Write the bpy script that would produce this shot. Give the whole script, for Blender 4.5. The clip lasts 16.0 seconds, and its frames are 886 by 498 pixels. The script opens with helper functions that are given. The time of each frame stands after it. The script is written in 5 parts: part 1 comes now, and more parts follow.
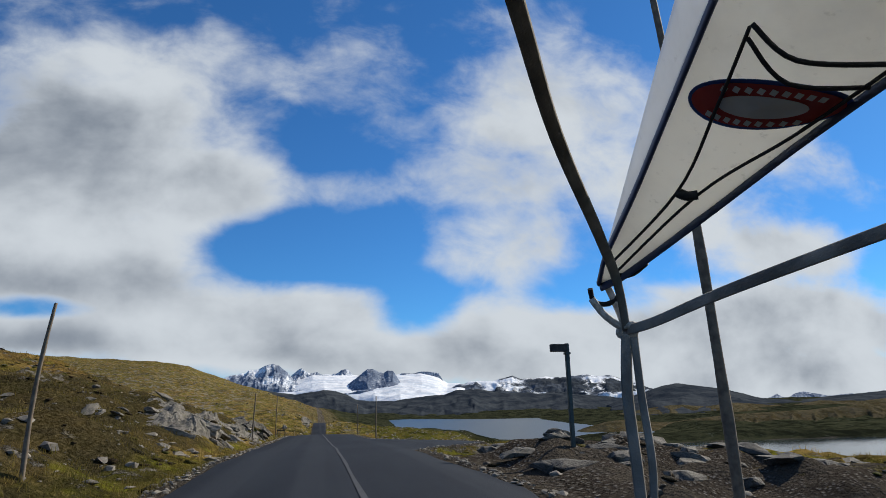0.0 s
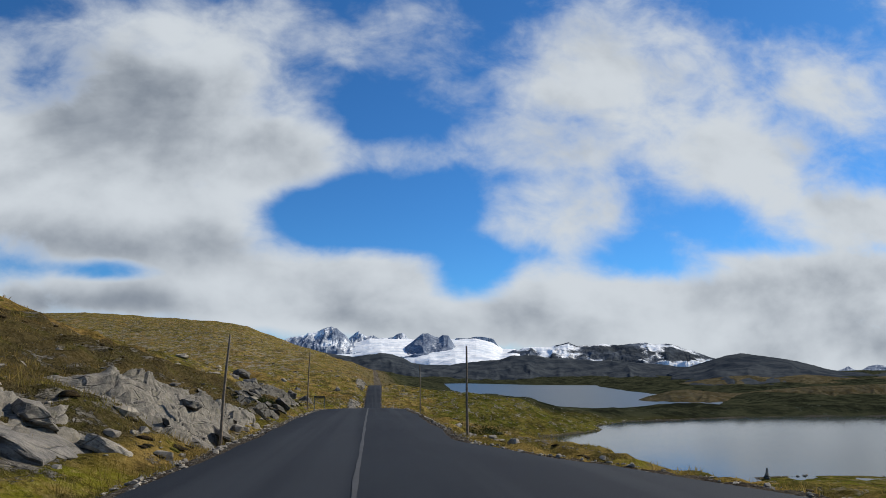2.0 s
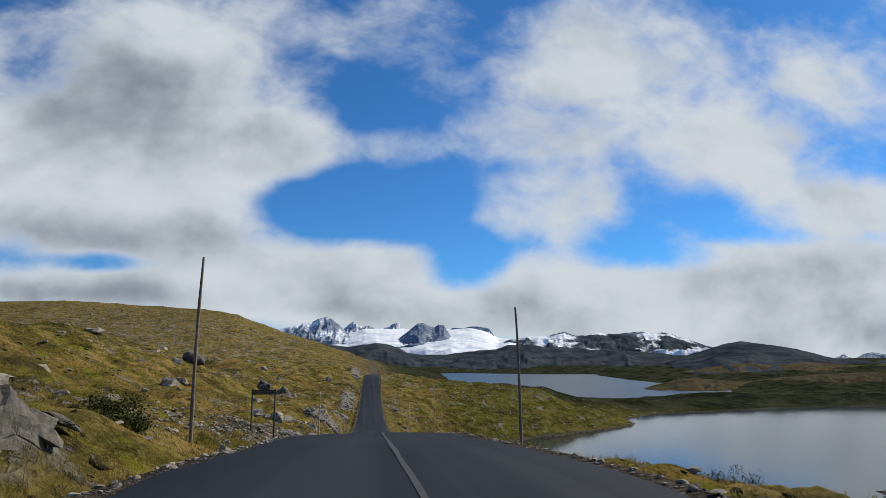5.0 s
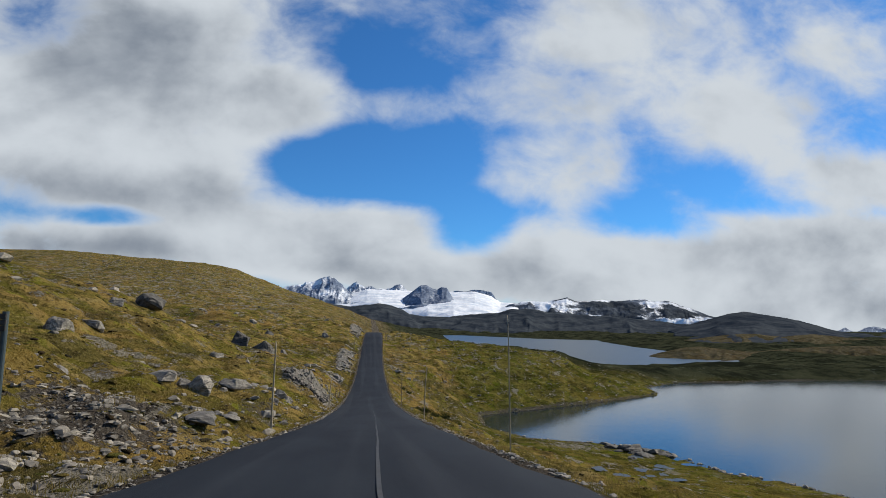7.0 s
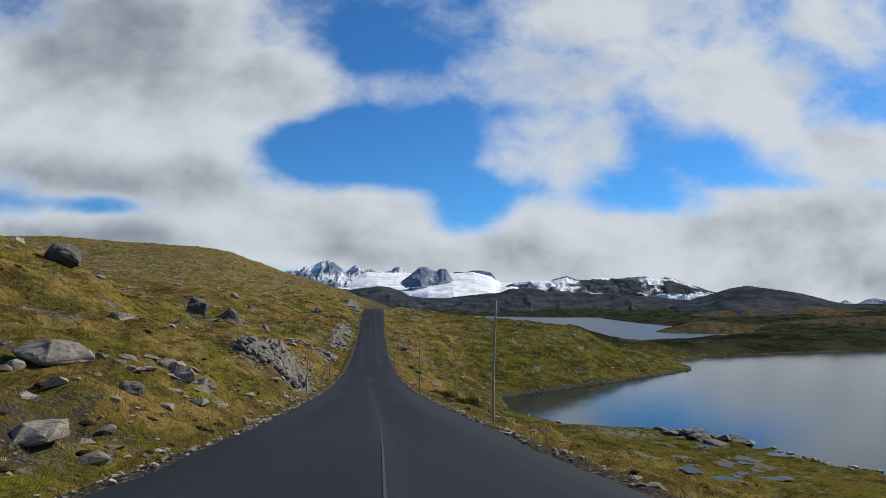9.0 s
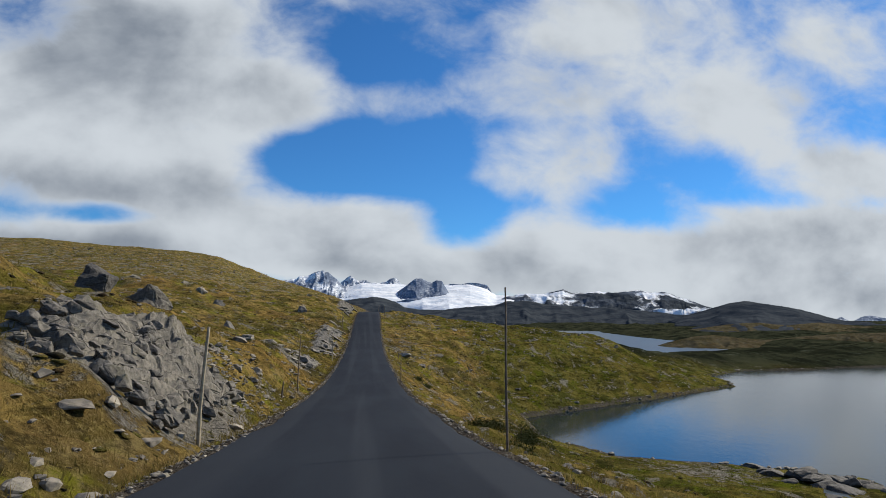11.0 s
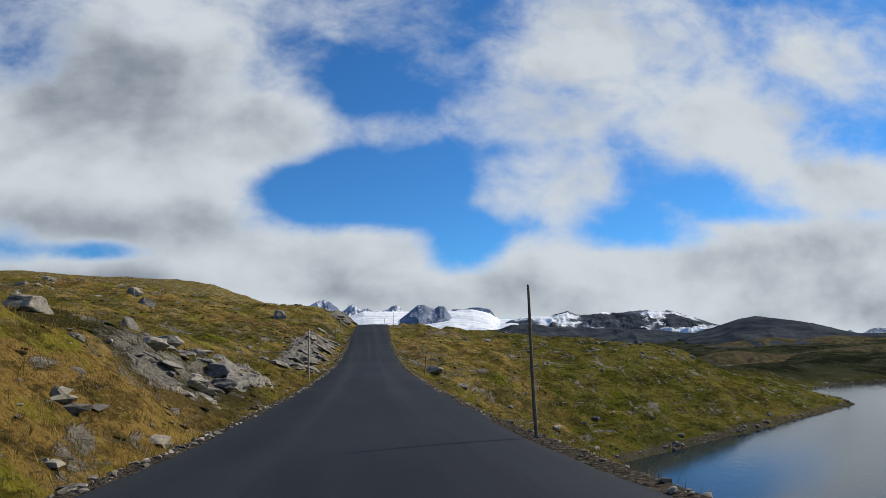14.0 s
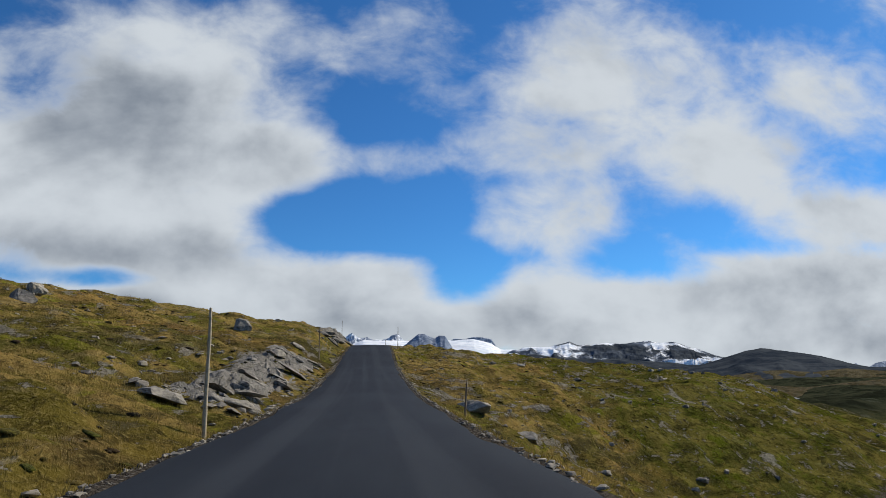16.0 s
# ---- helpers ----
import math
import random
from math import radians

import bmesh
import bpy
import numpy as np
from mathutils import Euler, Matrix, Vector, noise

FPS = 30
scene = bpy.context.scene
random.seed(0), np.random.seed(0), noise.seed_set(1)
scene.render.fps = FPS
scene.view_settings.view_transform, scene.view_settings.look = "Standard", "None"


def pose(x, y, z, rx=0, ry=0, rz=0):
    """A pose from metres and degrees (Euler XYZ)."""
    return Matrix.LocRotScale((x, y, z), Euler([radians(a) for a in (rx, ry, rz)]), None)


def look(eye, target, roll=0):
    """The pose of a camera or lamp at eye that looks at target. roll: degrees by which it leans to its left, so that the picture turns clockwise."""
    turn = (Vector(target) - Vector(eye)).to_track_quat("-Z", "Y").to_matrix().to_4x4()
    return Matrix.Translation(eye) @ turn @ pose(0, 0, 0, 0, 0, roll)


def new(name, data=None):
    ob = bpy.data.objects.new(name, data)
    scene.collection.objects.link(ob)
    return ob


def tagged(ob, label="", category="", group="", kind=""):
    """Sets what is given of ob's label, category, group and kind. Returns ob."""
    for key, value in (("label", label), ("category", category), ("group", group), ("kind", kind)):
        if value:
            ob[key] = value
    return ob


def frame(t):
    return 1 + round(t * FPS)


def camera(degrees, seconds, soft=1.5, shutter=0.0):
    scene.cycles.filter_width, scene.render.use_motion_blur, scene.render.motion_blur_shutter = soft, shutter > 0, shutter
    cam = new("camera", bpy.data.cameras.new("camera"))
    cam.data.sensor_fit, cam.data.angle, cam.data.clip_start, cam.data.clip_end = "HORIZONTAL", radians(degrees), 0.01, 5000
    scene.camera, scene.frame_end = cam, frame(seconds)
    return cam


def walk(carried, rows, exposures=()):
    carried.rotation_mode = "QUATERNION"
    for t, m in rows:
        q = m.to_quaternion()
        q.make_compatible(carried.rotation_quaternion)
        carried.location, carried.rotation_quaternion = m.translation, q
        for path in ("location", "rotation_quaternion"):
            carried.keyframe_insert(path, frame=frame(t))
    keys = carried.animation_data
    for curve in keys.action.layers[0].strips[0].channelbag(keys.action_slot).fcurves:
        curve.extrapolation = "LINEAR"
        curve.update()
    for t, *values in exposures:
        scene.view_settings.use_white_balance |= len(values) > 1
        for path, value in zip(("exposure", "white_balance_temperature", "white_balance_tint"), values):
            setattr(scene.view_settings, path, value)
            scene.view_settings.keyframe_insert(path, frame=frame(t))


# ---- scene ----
cam = camera(70.3, 16.0, soft=0.8)
PATH = [
    (0, (-0.89, 1.777, 3.229), (-0.503, 3.679, 3.708), -1.3),
    (0.5, (-0.598, 6.738, 3.325), (-0.229, 8.651, 3.781), -0.1),
    (1, (-0.271, 11.547, 3.289), (0.035, 13.477, 3.713), -0.3),
    (1.5, (-0.088, 16.512, 3.279), (0.147, 18.457, 3.678), -0.4),
    (2, (-0.126, 21.672, 3.105), (0.091, 23.624, 3.481), -0.0),
    (2.5, (-0.11, 26.921, 2.936), (0.086, 28.88, 3.287), 0.0),
    (3, (-0.198, 32.229, 2.754), (-0.017, 34.192, 3.088), 0.7),
    (3.5, (-0.301, 37.286, 2.613), (-0.121, 39.249, 2.951), 0.3),
    (4, (-0.623, 43.168, 2.368), (-0.425, 45.127, 2.716), -0.1),
    (4.2, (-0.794, 45.287, 2.302), (-0.581, 47.243, 2.66), -0.1),
    (6.3, (-0.441, 64.661, 1.38), (-0.194, 66.627, 1.657), -0.1),
    (6.5, (-0.466, 66.526, 1.321), (-0.223, 68.493, 1.583), 0.4),
    (7, (-0.346, 70.984, 0.872), (-0.121, 72.958, 1.102), 1.3),
    (7.5, (-0.193, 75.368, 0.391), (0.02, 77.347, 0.586), 1.0),
    (8, (-0.183, 79.997, -0.205), (0.028, 81.979, -0.033), 0.5),
    (8.5, (-0.135, 84.867, -0.887), (0.085, 86.846, -0.706), -0.0),
    (9, (-0.1, 89.839, -1.47), (0.131, 91.818, -1.297), -0.0),
    (9.2, (-0.06, 91.844, -1.676), (0.168, 93.823, -1.501), 0.3),
    (11.3, (-0.03, 113.307, -3.88), (0.215, 115.281, -3.666), 0.7),
    (11.5, (-0.035, 115.264, -4.074), (0.202, 117.239, -3.861), 0.5),
    (12, (-0.015, 120.252, -4.626), (0.222, 122.224, -4.398), 0.4),
    (12.5, (-0.006, 125.162, -5.102), (0.228, 127.135, -4.872), 0.8),
    (13, (-0.036, 130.255, -5.614), (0.198, 132.228, -5.38), 0.8),
    (13.5, (0.005, 135.538, -6.068), (0.242, 137.507, -5.816), -0.0),
    (14, (0.051, 140.646, -6.425), (0.293, 142.609, -6.13), -1.2),
    (14.5, (0.18, 145.739, -6.697), (0.424, 147.695, -6.358), -1.5),
    (15, (0.092, 150.986, -6.806), (0.332, 152.935, -6.429), -1.4),
    (15.5, (0.318, 156.317, -6.862), (0.552, 158.266, -6.481), -1.0),
    (16, (0.368, 161.581, -6.974), (0.607, 163.529, -6.587), -0.7),
]
walk(cam, [(t, look(eye, target, roll)) for t, eye, target, roll in PATH])

# ---- world and sun ----
SUN_AZ, SUN_EL = 62.0, 35.0     # degrees right of the road's direction, degrees above the horizon
world = bpy.data.worlds.new("sky")
scene.world = world
world.use_nodes = True


class Nodes:
    """Short hand for building node trees."""

    def __init__(self, tree):
        self.tree = tree
        tree.nodes.clear()

    def add(self, kind, **props):
        n = self.tree.nodes.new(kind)
        for key, value in props.items():
            setattr(n, key, value)
        return n

    def link(self, a, b):
        self.tree.links.new(a, b)

    def put(self, socket, v):
        if isinstance(v, bpy.types.NodeSocket):
            self.link(v, socket)
        else:
            socket.default_value = v

    def math(self, op, a, b=0.0, c=0.0, clamp=False):
        n = self.add("ShaderNodeMath", operation=op, use_clamp=clamp)
        for s, v in zip(n.inputs, (a, b, c)):
            self.put(s, v)
        return n.outputs[0]

    def vmath(self, op, a, b=(0, 0, 0)):
        n = self.add("ShaderNodeVectorMath", operation=op)
        self.put(n.inputs[0], a)
        self.put(n.inputs[1], b)
        return n.outputs["Value" if op in ("LENGTH", "DOT_PRODUCT", "DISTANCE") else "Vector"]

    def ramp(self, v, lo, hi, a=0.0, b=1.0, smooth=True):
        n = self.add("ShaderNodeMapRange", interpolation_type="SMOOTHSTEP" if smooth else "LINEAR")
        for s, q in zip(n.inputs[:5], (v, lo, hi, a, b)):
            self.put(s, q)
        return n.outputs[0]

    def mix(self, f, a, b, mode="MIX"):
        n = self.add("ShaderNodeMix", data_type="RGBA", blend_type=mode)
        self.put(n.inputs[0], f)
        self.put(n.inputs[6], a if isinstance(a, bpy.types.NodeSocket) else (*a, 1))
        self.put(n.inputs[7], b if isinstance(b, bpy.types.NodeSocket) else (*b, 1))
        return n.outputs[2]

    def noise(self, vec, scale, detail=4.0, rough=0.55, warp=0.0):
        n = self.add("ShaderNodeTexNoise")
        self.put(n.inputs["Vector"], vec)
        n.inputs["Scale"].default_value = scale
        n.inputs["Detail"].default_value = detail
        n.inputs["Roughness"].default_value = rough
        n.inputs["Distortion"].default_value = warp
        return n.outputs[0]

    def voronoi(self, vec, scale, feature="F1"):
        n = self.add("ShaderNodeTexVoronoi", feature=feature)
        self.put(n.inputs["Vector"], vec)
        n.inputs["Scale"].default_value = scale
        return n.outputs[0]

    def scaled(self, vec, s):
        return self.vmath("MULTIPLY", vec, s)


def build_sky():
    g = Nodes(world.node_tree)
    out = g.add("ShaderNodeOutputWorld")
    sky = g.add("ShaderNodeTexSky", sky_type="NISHITA", sun_disc=False)
    sky.sun_elevation, sky.sun_rotation = radians(SUN_EL), radians(SUN_AZ)
    sky.altitude, sky.air_density, sky.dust_density, sky.ozone_density = 1400, 1.0, 0.4, 2.2
    way = g.vmath("NORMALIZE", g.add("ShaderNodeTexCoord").outputs["Generated"])
    sep = g.add("ShaderNodeSeparateXYZ")
    g.link(way, sep.inputs[0])
    dx, dy, dz = sep.outputs
    ahead = g.math("MAXIMUM", dy, 0.08)
    px, pz = g.math("DIVIDE", dx, ahead), g.math("DIVIDE", dz, ahead)
    flat = g.add("ShaderNodeCombineXYZ")
    g.link(px, flat.inputs[0])
    g.link(pz, flat.inputs[1])
    front = g.ramp(dy, 0.1, 0.35)
    # cloud cover: a drifting field of cumulus, with the broad masses and gaps of this day
    up = g.math("ADD", g.math("ABSOLUTE", dz), 0.18)
    sheet = g.add("ShaderNodeCombineXYZ")
    g.link(g.math("DIVIDE", dx, up), sheet.inputs[0])
    g.link(g.math("DIVIDE", dy, up), sheet.inputs[1])
    wide = g.noise(sheet.outputs[0], 1.1, 5, 0.55, 0.2)
    fine = g.noise(g.scaled(flat.outputs[0], (1.0, 1.45, 1.0)), 9.0, 9, 0.6, 0.3)
    puffs = g.noise(g.scaled(flat.outputs[0], (1.0, 1.3, 1.0)), 3.6, 6, 0.52, 0.15)
    cover = g.math("MULTIPLY", front, 0.0)
    for x, z, rx, rz, w in CLOUDS + HIGH_CLOUDS + GAPS:
        off = g.vmath("SUBTRACT", flat.outputs[0], (x, z, 0))
        r = g.vmath("LENGTH", g.scaled(off, (1 / rx, 1 / rz, 0)))
        cover = g.math("ADD", cover, g.ramp(r, 1.35, 0.15, 0.0, w))
    detail = g.math("ADD", g.math("MULTIPLY", g.math("SUBTRACT", fine, 0.5), 1.0),
                    g.math("MULTIPLY", g.math("SUBTRACT", puffs, 0.5), 1.65))
    seen = g.math("ADD", cover, detail)
    other = g.math("ADD", g.math("MULTIPLY", g.math("SUBTRACT", wide, 0.5), 2.2), 0.12)
    m = g.add("ShaderNodeMix", data_type="FLOAT")
    g.put(m.inputs[0], front), g.put(m.inputs[2], other), g.put(m.inputs[3], seen)
    density = m.outputs[0]
    alpha = g.ramp(density, -0.04, 0.76)
    thick = g.ramp(density, 0.45, 1.25)
    # shading: bright sunlit rims and tops, grey bodies and undersides
    lower = g.noise(g.scaled(g.vmath("ADD", flat.outputs[0], (-0.03, -0.07, 0)), (1.0, 1.5, 1.0)), 4.5, 5, 0.5, 0.2)
    sunward = g.noise(g.scaled(g.vmath("ADD", flat.outputs[0], (0.055, 0.06, 0)), (1.0, 1.3, 1.0)), 3.6, 6, 0.52, 0.15)
    grey = g.math("ADD", g.math("MULTIPLY", g.math("SUBTRACT", lower, 0.5), 0.6), g.math("MULTIPLY", g.math("SUBTRACT", sunward, puffs), 2.2))
    grey = g.math("ADD", grey, g.math("ADD", 0.08, g.math("MULTIPLY", thick, 0.16)))
    for x, z, rx, rz, w in GREYS:
        off = g.vmath("SUBTRACT", flat.outputs[0], (x, z, 0))
        r = g.vmath("LENGTH", g.scaled(off, (1 / rx, 1 / rz, 0)))
        grey = g.math("ADD", grey, g.ramp(r, 1.5, 0.0, 0.0, w * 0.62))
    mean = g.math("ADD", 0.35, g.math("MULTIPLY", g.math("SUBTRACT", wide, 0.5), 1.5))
    gm = g.add("ShaderNodeMix", data_type="FLOAT")
    g.put(gm.inputs[0], front), g.put(gm.inputs[2], mean), g.put(gm.inputs[3], grey)
    shade = g.math("MULTIPLY", g.ramp(gm.outputs[0], -0.10, 1.25), g.ramp(density, 0.25, 0.8))
    tone = g.mix(shade, (0.88, 0.95, 1.02), (0.235, 0.285, 0.365))
    blue = g.mix(1.0, sky.outputs[0], SKY_TINT, "MULTIPLY")
    b1 = g.add("ShaderNodeBackground")
    b1.inputs[1].default_value = SKY_STRENGTH
    g.link(blue, b1.inputs[0])
    b2 = g.add("ShaderNodeBackground")
    b2.inputs[1].default_value = CLOUD_STRENGTH
    g.link(tone, b2.inputs[0])
    mx = g.add("ShaderNodeMixShader")
    g.link(alpha, mx.inputs[0]), g.link(b1.outputs[0], mx.inputs[1]), g.link(b2.outputs[0], mx.inputs[2])
    g.link(mx.outputs[0], out.inputs[0])


SKY_STRENGTH, CLOUD_STRENGTH, SKY_TINT = 0.100, 0.70, (0.30, 0.74, 1.14)
# x, z across and above the road's direction, half sizes, weight
CLOUDS = [
    (-0.492, 0.263, 0.274, 0.115, 0.95), (-0.314, 0.368, 0.262, 0.101, 0.85), (-0.167, 0.333, 0.124, 0.074, 0.85), (-0.442, 0.426, 0.186, 0.082, 0.45), (-0.309, 0.216, 0.184, 0.067, 0.85),
    (-0.232, 0.465, 0.151, 0.052, 0.22), (-0.031, 0.123, 0.195, 0.08, 1.15), (-0.264, 0.128, 0.189, 0.057, 0.75), (-0.468, 0.108, 0.188, 0.034, 0.65), (0.041, 0.074, 0.394, 0.036, 0.9),
    (0.312, 0.27, 0.148, 0.092, 0.85), (0.265, 0.375, 0.239, 0.049, 0.55), (0.179, 0.463, 0.256, 0.069, 0.32), (0.039, 0.341, 0.102, 0.043, 0.22), (0.319, 0.109, 0.186, 0.061, 0.9),
    (0.565, 0.093, 0.271, 0.058, 0.9), (0.722, 0.153, 0.27, 0.069, 0.8), (0.835, 0.266, 0.177, 0.066, 0.95), (0.513, 0.045, 0.639, 0.038, 0.8), (0.455, 0.463, 0.208, 0.102, 0.5),
]
GAPS = [
    (-0.09, 0.062, 0.17, 0.026, -0.6),
    (-0.015, 0.249, 0.184, 0.067, -0.85), (0.155, 0.158, 0.07, 0.051, -0.5), (-0.397, 0.15, 0.099, 0.021, -0.6), (0.029, 0.422, 0.121, 0.077, -0.3), (0.703, 0.207, 0.15, 0.022, -0.2),
    (0.122, 0.274, 0.066, 0.057, -0.25), (-0.534, 0.448, 0.098, 0.081, -0.35), (-0.357, 0.389, 0.029, 0.027, -0.2),
]
GREYS = [
    (-0.455, 0.186, 0.232, 0.048, 1.05), (-0.491, 0.414, 0.287, 0.1, 0.95), (-0.283, 0.181, 0.128, 0.044, 0.4), (-0.246, 0.093, 0.189, 0.026, 0.4), (-0.013, 0.076, 0.172, 0.018, 0.3),
    (0.615, 0.084, 0.317, 0.029, 0.25), (0.775, 0.154, 0.217, 0.03, 0.35), (-0.467, 0.099, 0.187, 0.029, 0.8), (0.302, 0.222, 0.107, 0.029, 0.25), (-0.157, 0.297, 0.097, 0.023, 0.3),
]
HIGH_CLOUDS = [
    (-0.36, 0.52, 0.30, 0.10, 0.55), (-0.10, 0.58, 0.18, 0.07, 0.2), (0.15, 0.55, 0.28, 0.07, 0.12), (0.45, 0.57, 0.26, 0.10, 0.4), (-0.62, 0.40, 0.16, 0.14, 0.4),
    (0.80, 0.50, 0.25, 0.12, 0.5), (0.95, 0.12, 0.25, 0.09, 0.8), (0.66, 0.36, 0.20, 0.08, 0.75), (0.90, 0.01, 0.6, 0.05, 0.9),
]
build_sky()

sun = new("sun", bpy.data.lights.new("sun", "SUN"))
sun.data.energy, sun.data.angle, sun.data.color = 5.0, radians(0.53), (1.0, 0.91, 0.76)
a, e = radians(SUN_AZ), radians(SUN_EL)
sun.matrix_world = look((math.sin(a) * math.cos(e) * 100, math.cos(a) * math.cos(e) * 100, math.sin(e) * 100), (0, 0, 0))


# ---- materials ----
def material(name):
    m = bpy.data.materials.new(name)
    m.use_nodes = True
    g = Nodes(m.node_tree)
    out = g.add("ShaderNodeOutputMaterial")
    bsdf = g.add("ShaderNodeBsdfPrincipled")
    g.link(bsdf.outputs[0], out.inputs[0])
    return m, g, bsdf


def bump(g, bsdf, height, strength, distance):
    b = g.add("ShaderNodeBump")
    b.inputs["Strength"].default_value, b.inputs["Distance"].default_value = strength, distance
    g.link(height, b.inputs["Height"])
    g.link(b.outputs[0], bsdf.inputs["Normal"])


def place_of(g):
    return g.add("ShaderNodeNewGeometry").outputs["Position"]


def plain(name, color, rough=0.6, metal=0.0, var=0.15, scale=20.0):
    m, g, b = material(name)
    p = g.add("ShaderNodeTexCoord").outputs["Object"]
    n = g.noise(p, scale, 5)
    g.link(g.mix(g.ramp(n, 0.3, 0.7), tuple(c * (1 - var) for c in color), tuple(min(1, c * (1 + var)) for c in color)), b.inputs["Base Color"])
    b.inputs["Roughness"].default_value, b.inputs["Metallic"].default_value = rough, metal
    bump(g, b, n, 0.15, 0.003)
    return m


def rock_color(g, p):
    """Grey schist: banded, cracked, lichen spotted."""
    tilt = g.add("ShaderNodeVectorRotate", rotation_type="EULER_XYZ")
    g.put(tilt.inputs["Vector"], p)
    tilt.inputs["Rotation"].default_value = (0.5, 0.45, 0.3)
    q = tilt.outputs[0]
    band = g.noise(g.scaled(q, (0.6, 0.6, 3.2)), 1.3, 8, 0.66, 0.5)
    spot = g.noise(p, 7.0, 7, 0.7)
    crack = g.ramp(g.voronoi(g.vmath("ADD", g.scaled(q, (0.5, 0.75, 2.2)), g.scaled(p, (0.25, 0.2, 0.3))), 1.0, "DISTANCE_TO_EDGE"), 0.0, 0.035, 1.0, 0.0)
    crack = g.math("MULTIPLY", crack, g.ramp(g.noise(p, 0.9, 4, 0.6), 0.48, 0.60))
    lichen = g.ramp(g.noise(p, 2.6, 6, 0.7), 0.55, 0.66)
    c = g.mix(g.ramp(band, 0.30, 0.70), (0.195, 0.178, 0.150), (0.335, 0.305, 0.252))
    c = g.mix(g.ramp(spot, 0.38, 0.60), g.mix(0.55, c, (0.045, 0.044, 0.042)), c)
    c = g.mix(g.math("MULTIPLY", lichen, 0.4), c, (0.24, 0.22, 0.13))
    c = g.mix(g.math("MULTIPLY", crack, 0.45), c, (0.022, 0.021, 0.02))
    h = g.math("SUBTRACT", g.math("ADD", g.math("MULTIPLY", band, 0.55), g.math("MULTIPLY", spot, 0.6)), g.math("MULTIPLY", crack, 0.6))
    return c, h


def make_rock(name="schist", tone_lo=0.6, tone_hi=1.25):
    m, g, b = material(name)
    p = place_of(g)
    c, h = rock_color(g, p)
    tone = g.add("ShaderNodeObjectInfo").outputs["Random"]
    c = g.mix(1.0, c, g.mix(tone, (tone_lo, tone_lo, tone_lo * 1.03), (tone_hi, tone_hi * 0.975, tone_hi * 0.92)), "MULTIPLY")
    g.link(c, b.inputs["Base Color"])
    b.inputs["Roughness"].default_value = 0.85
    bump(g, b, h, 0.8, 0.09)
    return m


def grass_color(g, p):
    big = g.noise(p, 0.045, 4, 0.55, 0.3)
    mid = g.noise(p, 0.30, 6, 0.65, 0.5)
    small = g.noise(p, 2.2, 7, 0.72, 0.2)
    tuft = g.noise(p, 9.0, 5, 0.75)
    c = g.mix(g.ramp(mid, 0.40, 0.60), (0.100, 0.089, 0.016), (0.262, 0.180, 0.056))
    c = g.mix(g.math("MULTIPLY", g.ramp(big, 0.50, 0.66), 0.6), c, (0.245, 0.142, 0.042))
    sweep = g.noise(g.scaled(p, (1.0, 0.7, 2.2)), 0.12, 6, 0.62, 0.6)
    c = g.mix(g.math("MULTIPLY", g.ramp(sweep, 0.52, 0.60), 0.75), c, (0.062, 0.060, 0.017))
    c = g.mix(g.math("MULTIPLY", g.ramp(sweep, 0.43, 0.36), 0.6), c, (0.085, 0.056, 0.026))
    c = g.mix(g.math("MULTIPLY", g.ramp(g.noise(p, 0.42, 5, 0.65), 0.54, 0.64), 0.8), c, (0.150, 0.150, 0.014))
    # near-black flecks below put the shade of small turf gaps into the colour
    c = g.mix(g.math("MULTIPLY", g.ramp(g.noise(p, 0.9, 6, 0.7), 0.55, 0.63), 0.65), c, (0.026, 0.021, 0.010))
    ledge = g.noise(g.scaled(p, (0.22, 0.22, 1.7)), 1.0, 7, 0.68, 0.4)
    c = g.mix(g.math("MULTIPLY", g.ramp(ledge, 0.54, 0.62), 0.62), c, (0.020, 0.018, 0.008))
    c = g.mix(g.math("MULTIPLY", g.ramp(ledge, 0.44, 0.36), 0.5), c, (0.26, 0.20, 0.09))
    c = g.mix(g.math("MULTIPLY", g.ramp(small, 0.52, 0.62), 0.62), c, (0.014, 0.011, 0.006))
    c = g.mix(g.math("MULTIPLY", g.ramp(tuft, 0.50, 0.66), 0.42), c, (0.34, 0.262, 0.095))
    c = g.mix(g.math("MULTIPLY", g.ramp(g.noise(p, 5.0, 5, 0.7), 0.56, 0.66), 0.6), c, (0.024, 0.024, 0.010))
    return c, small, tuft


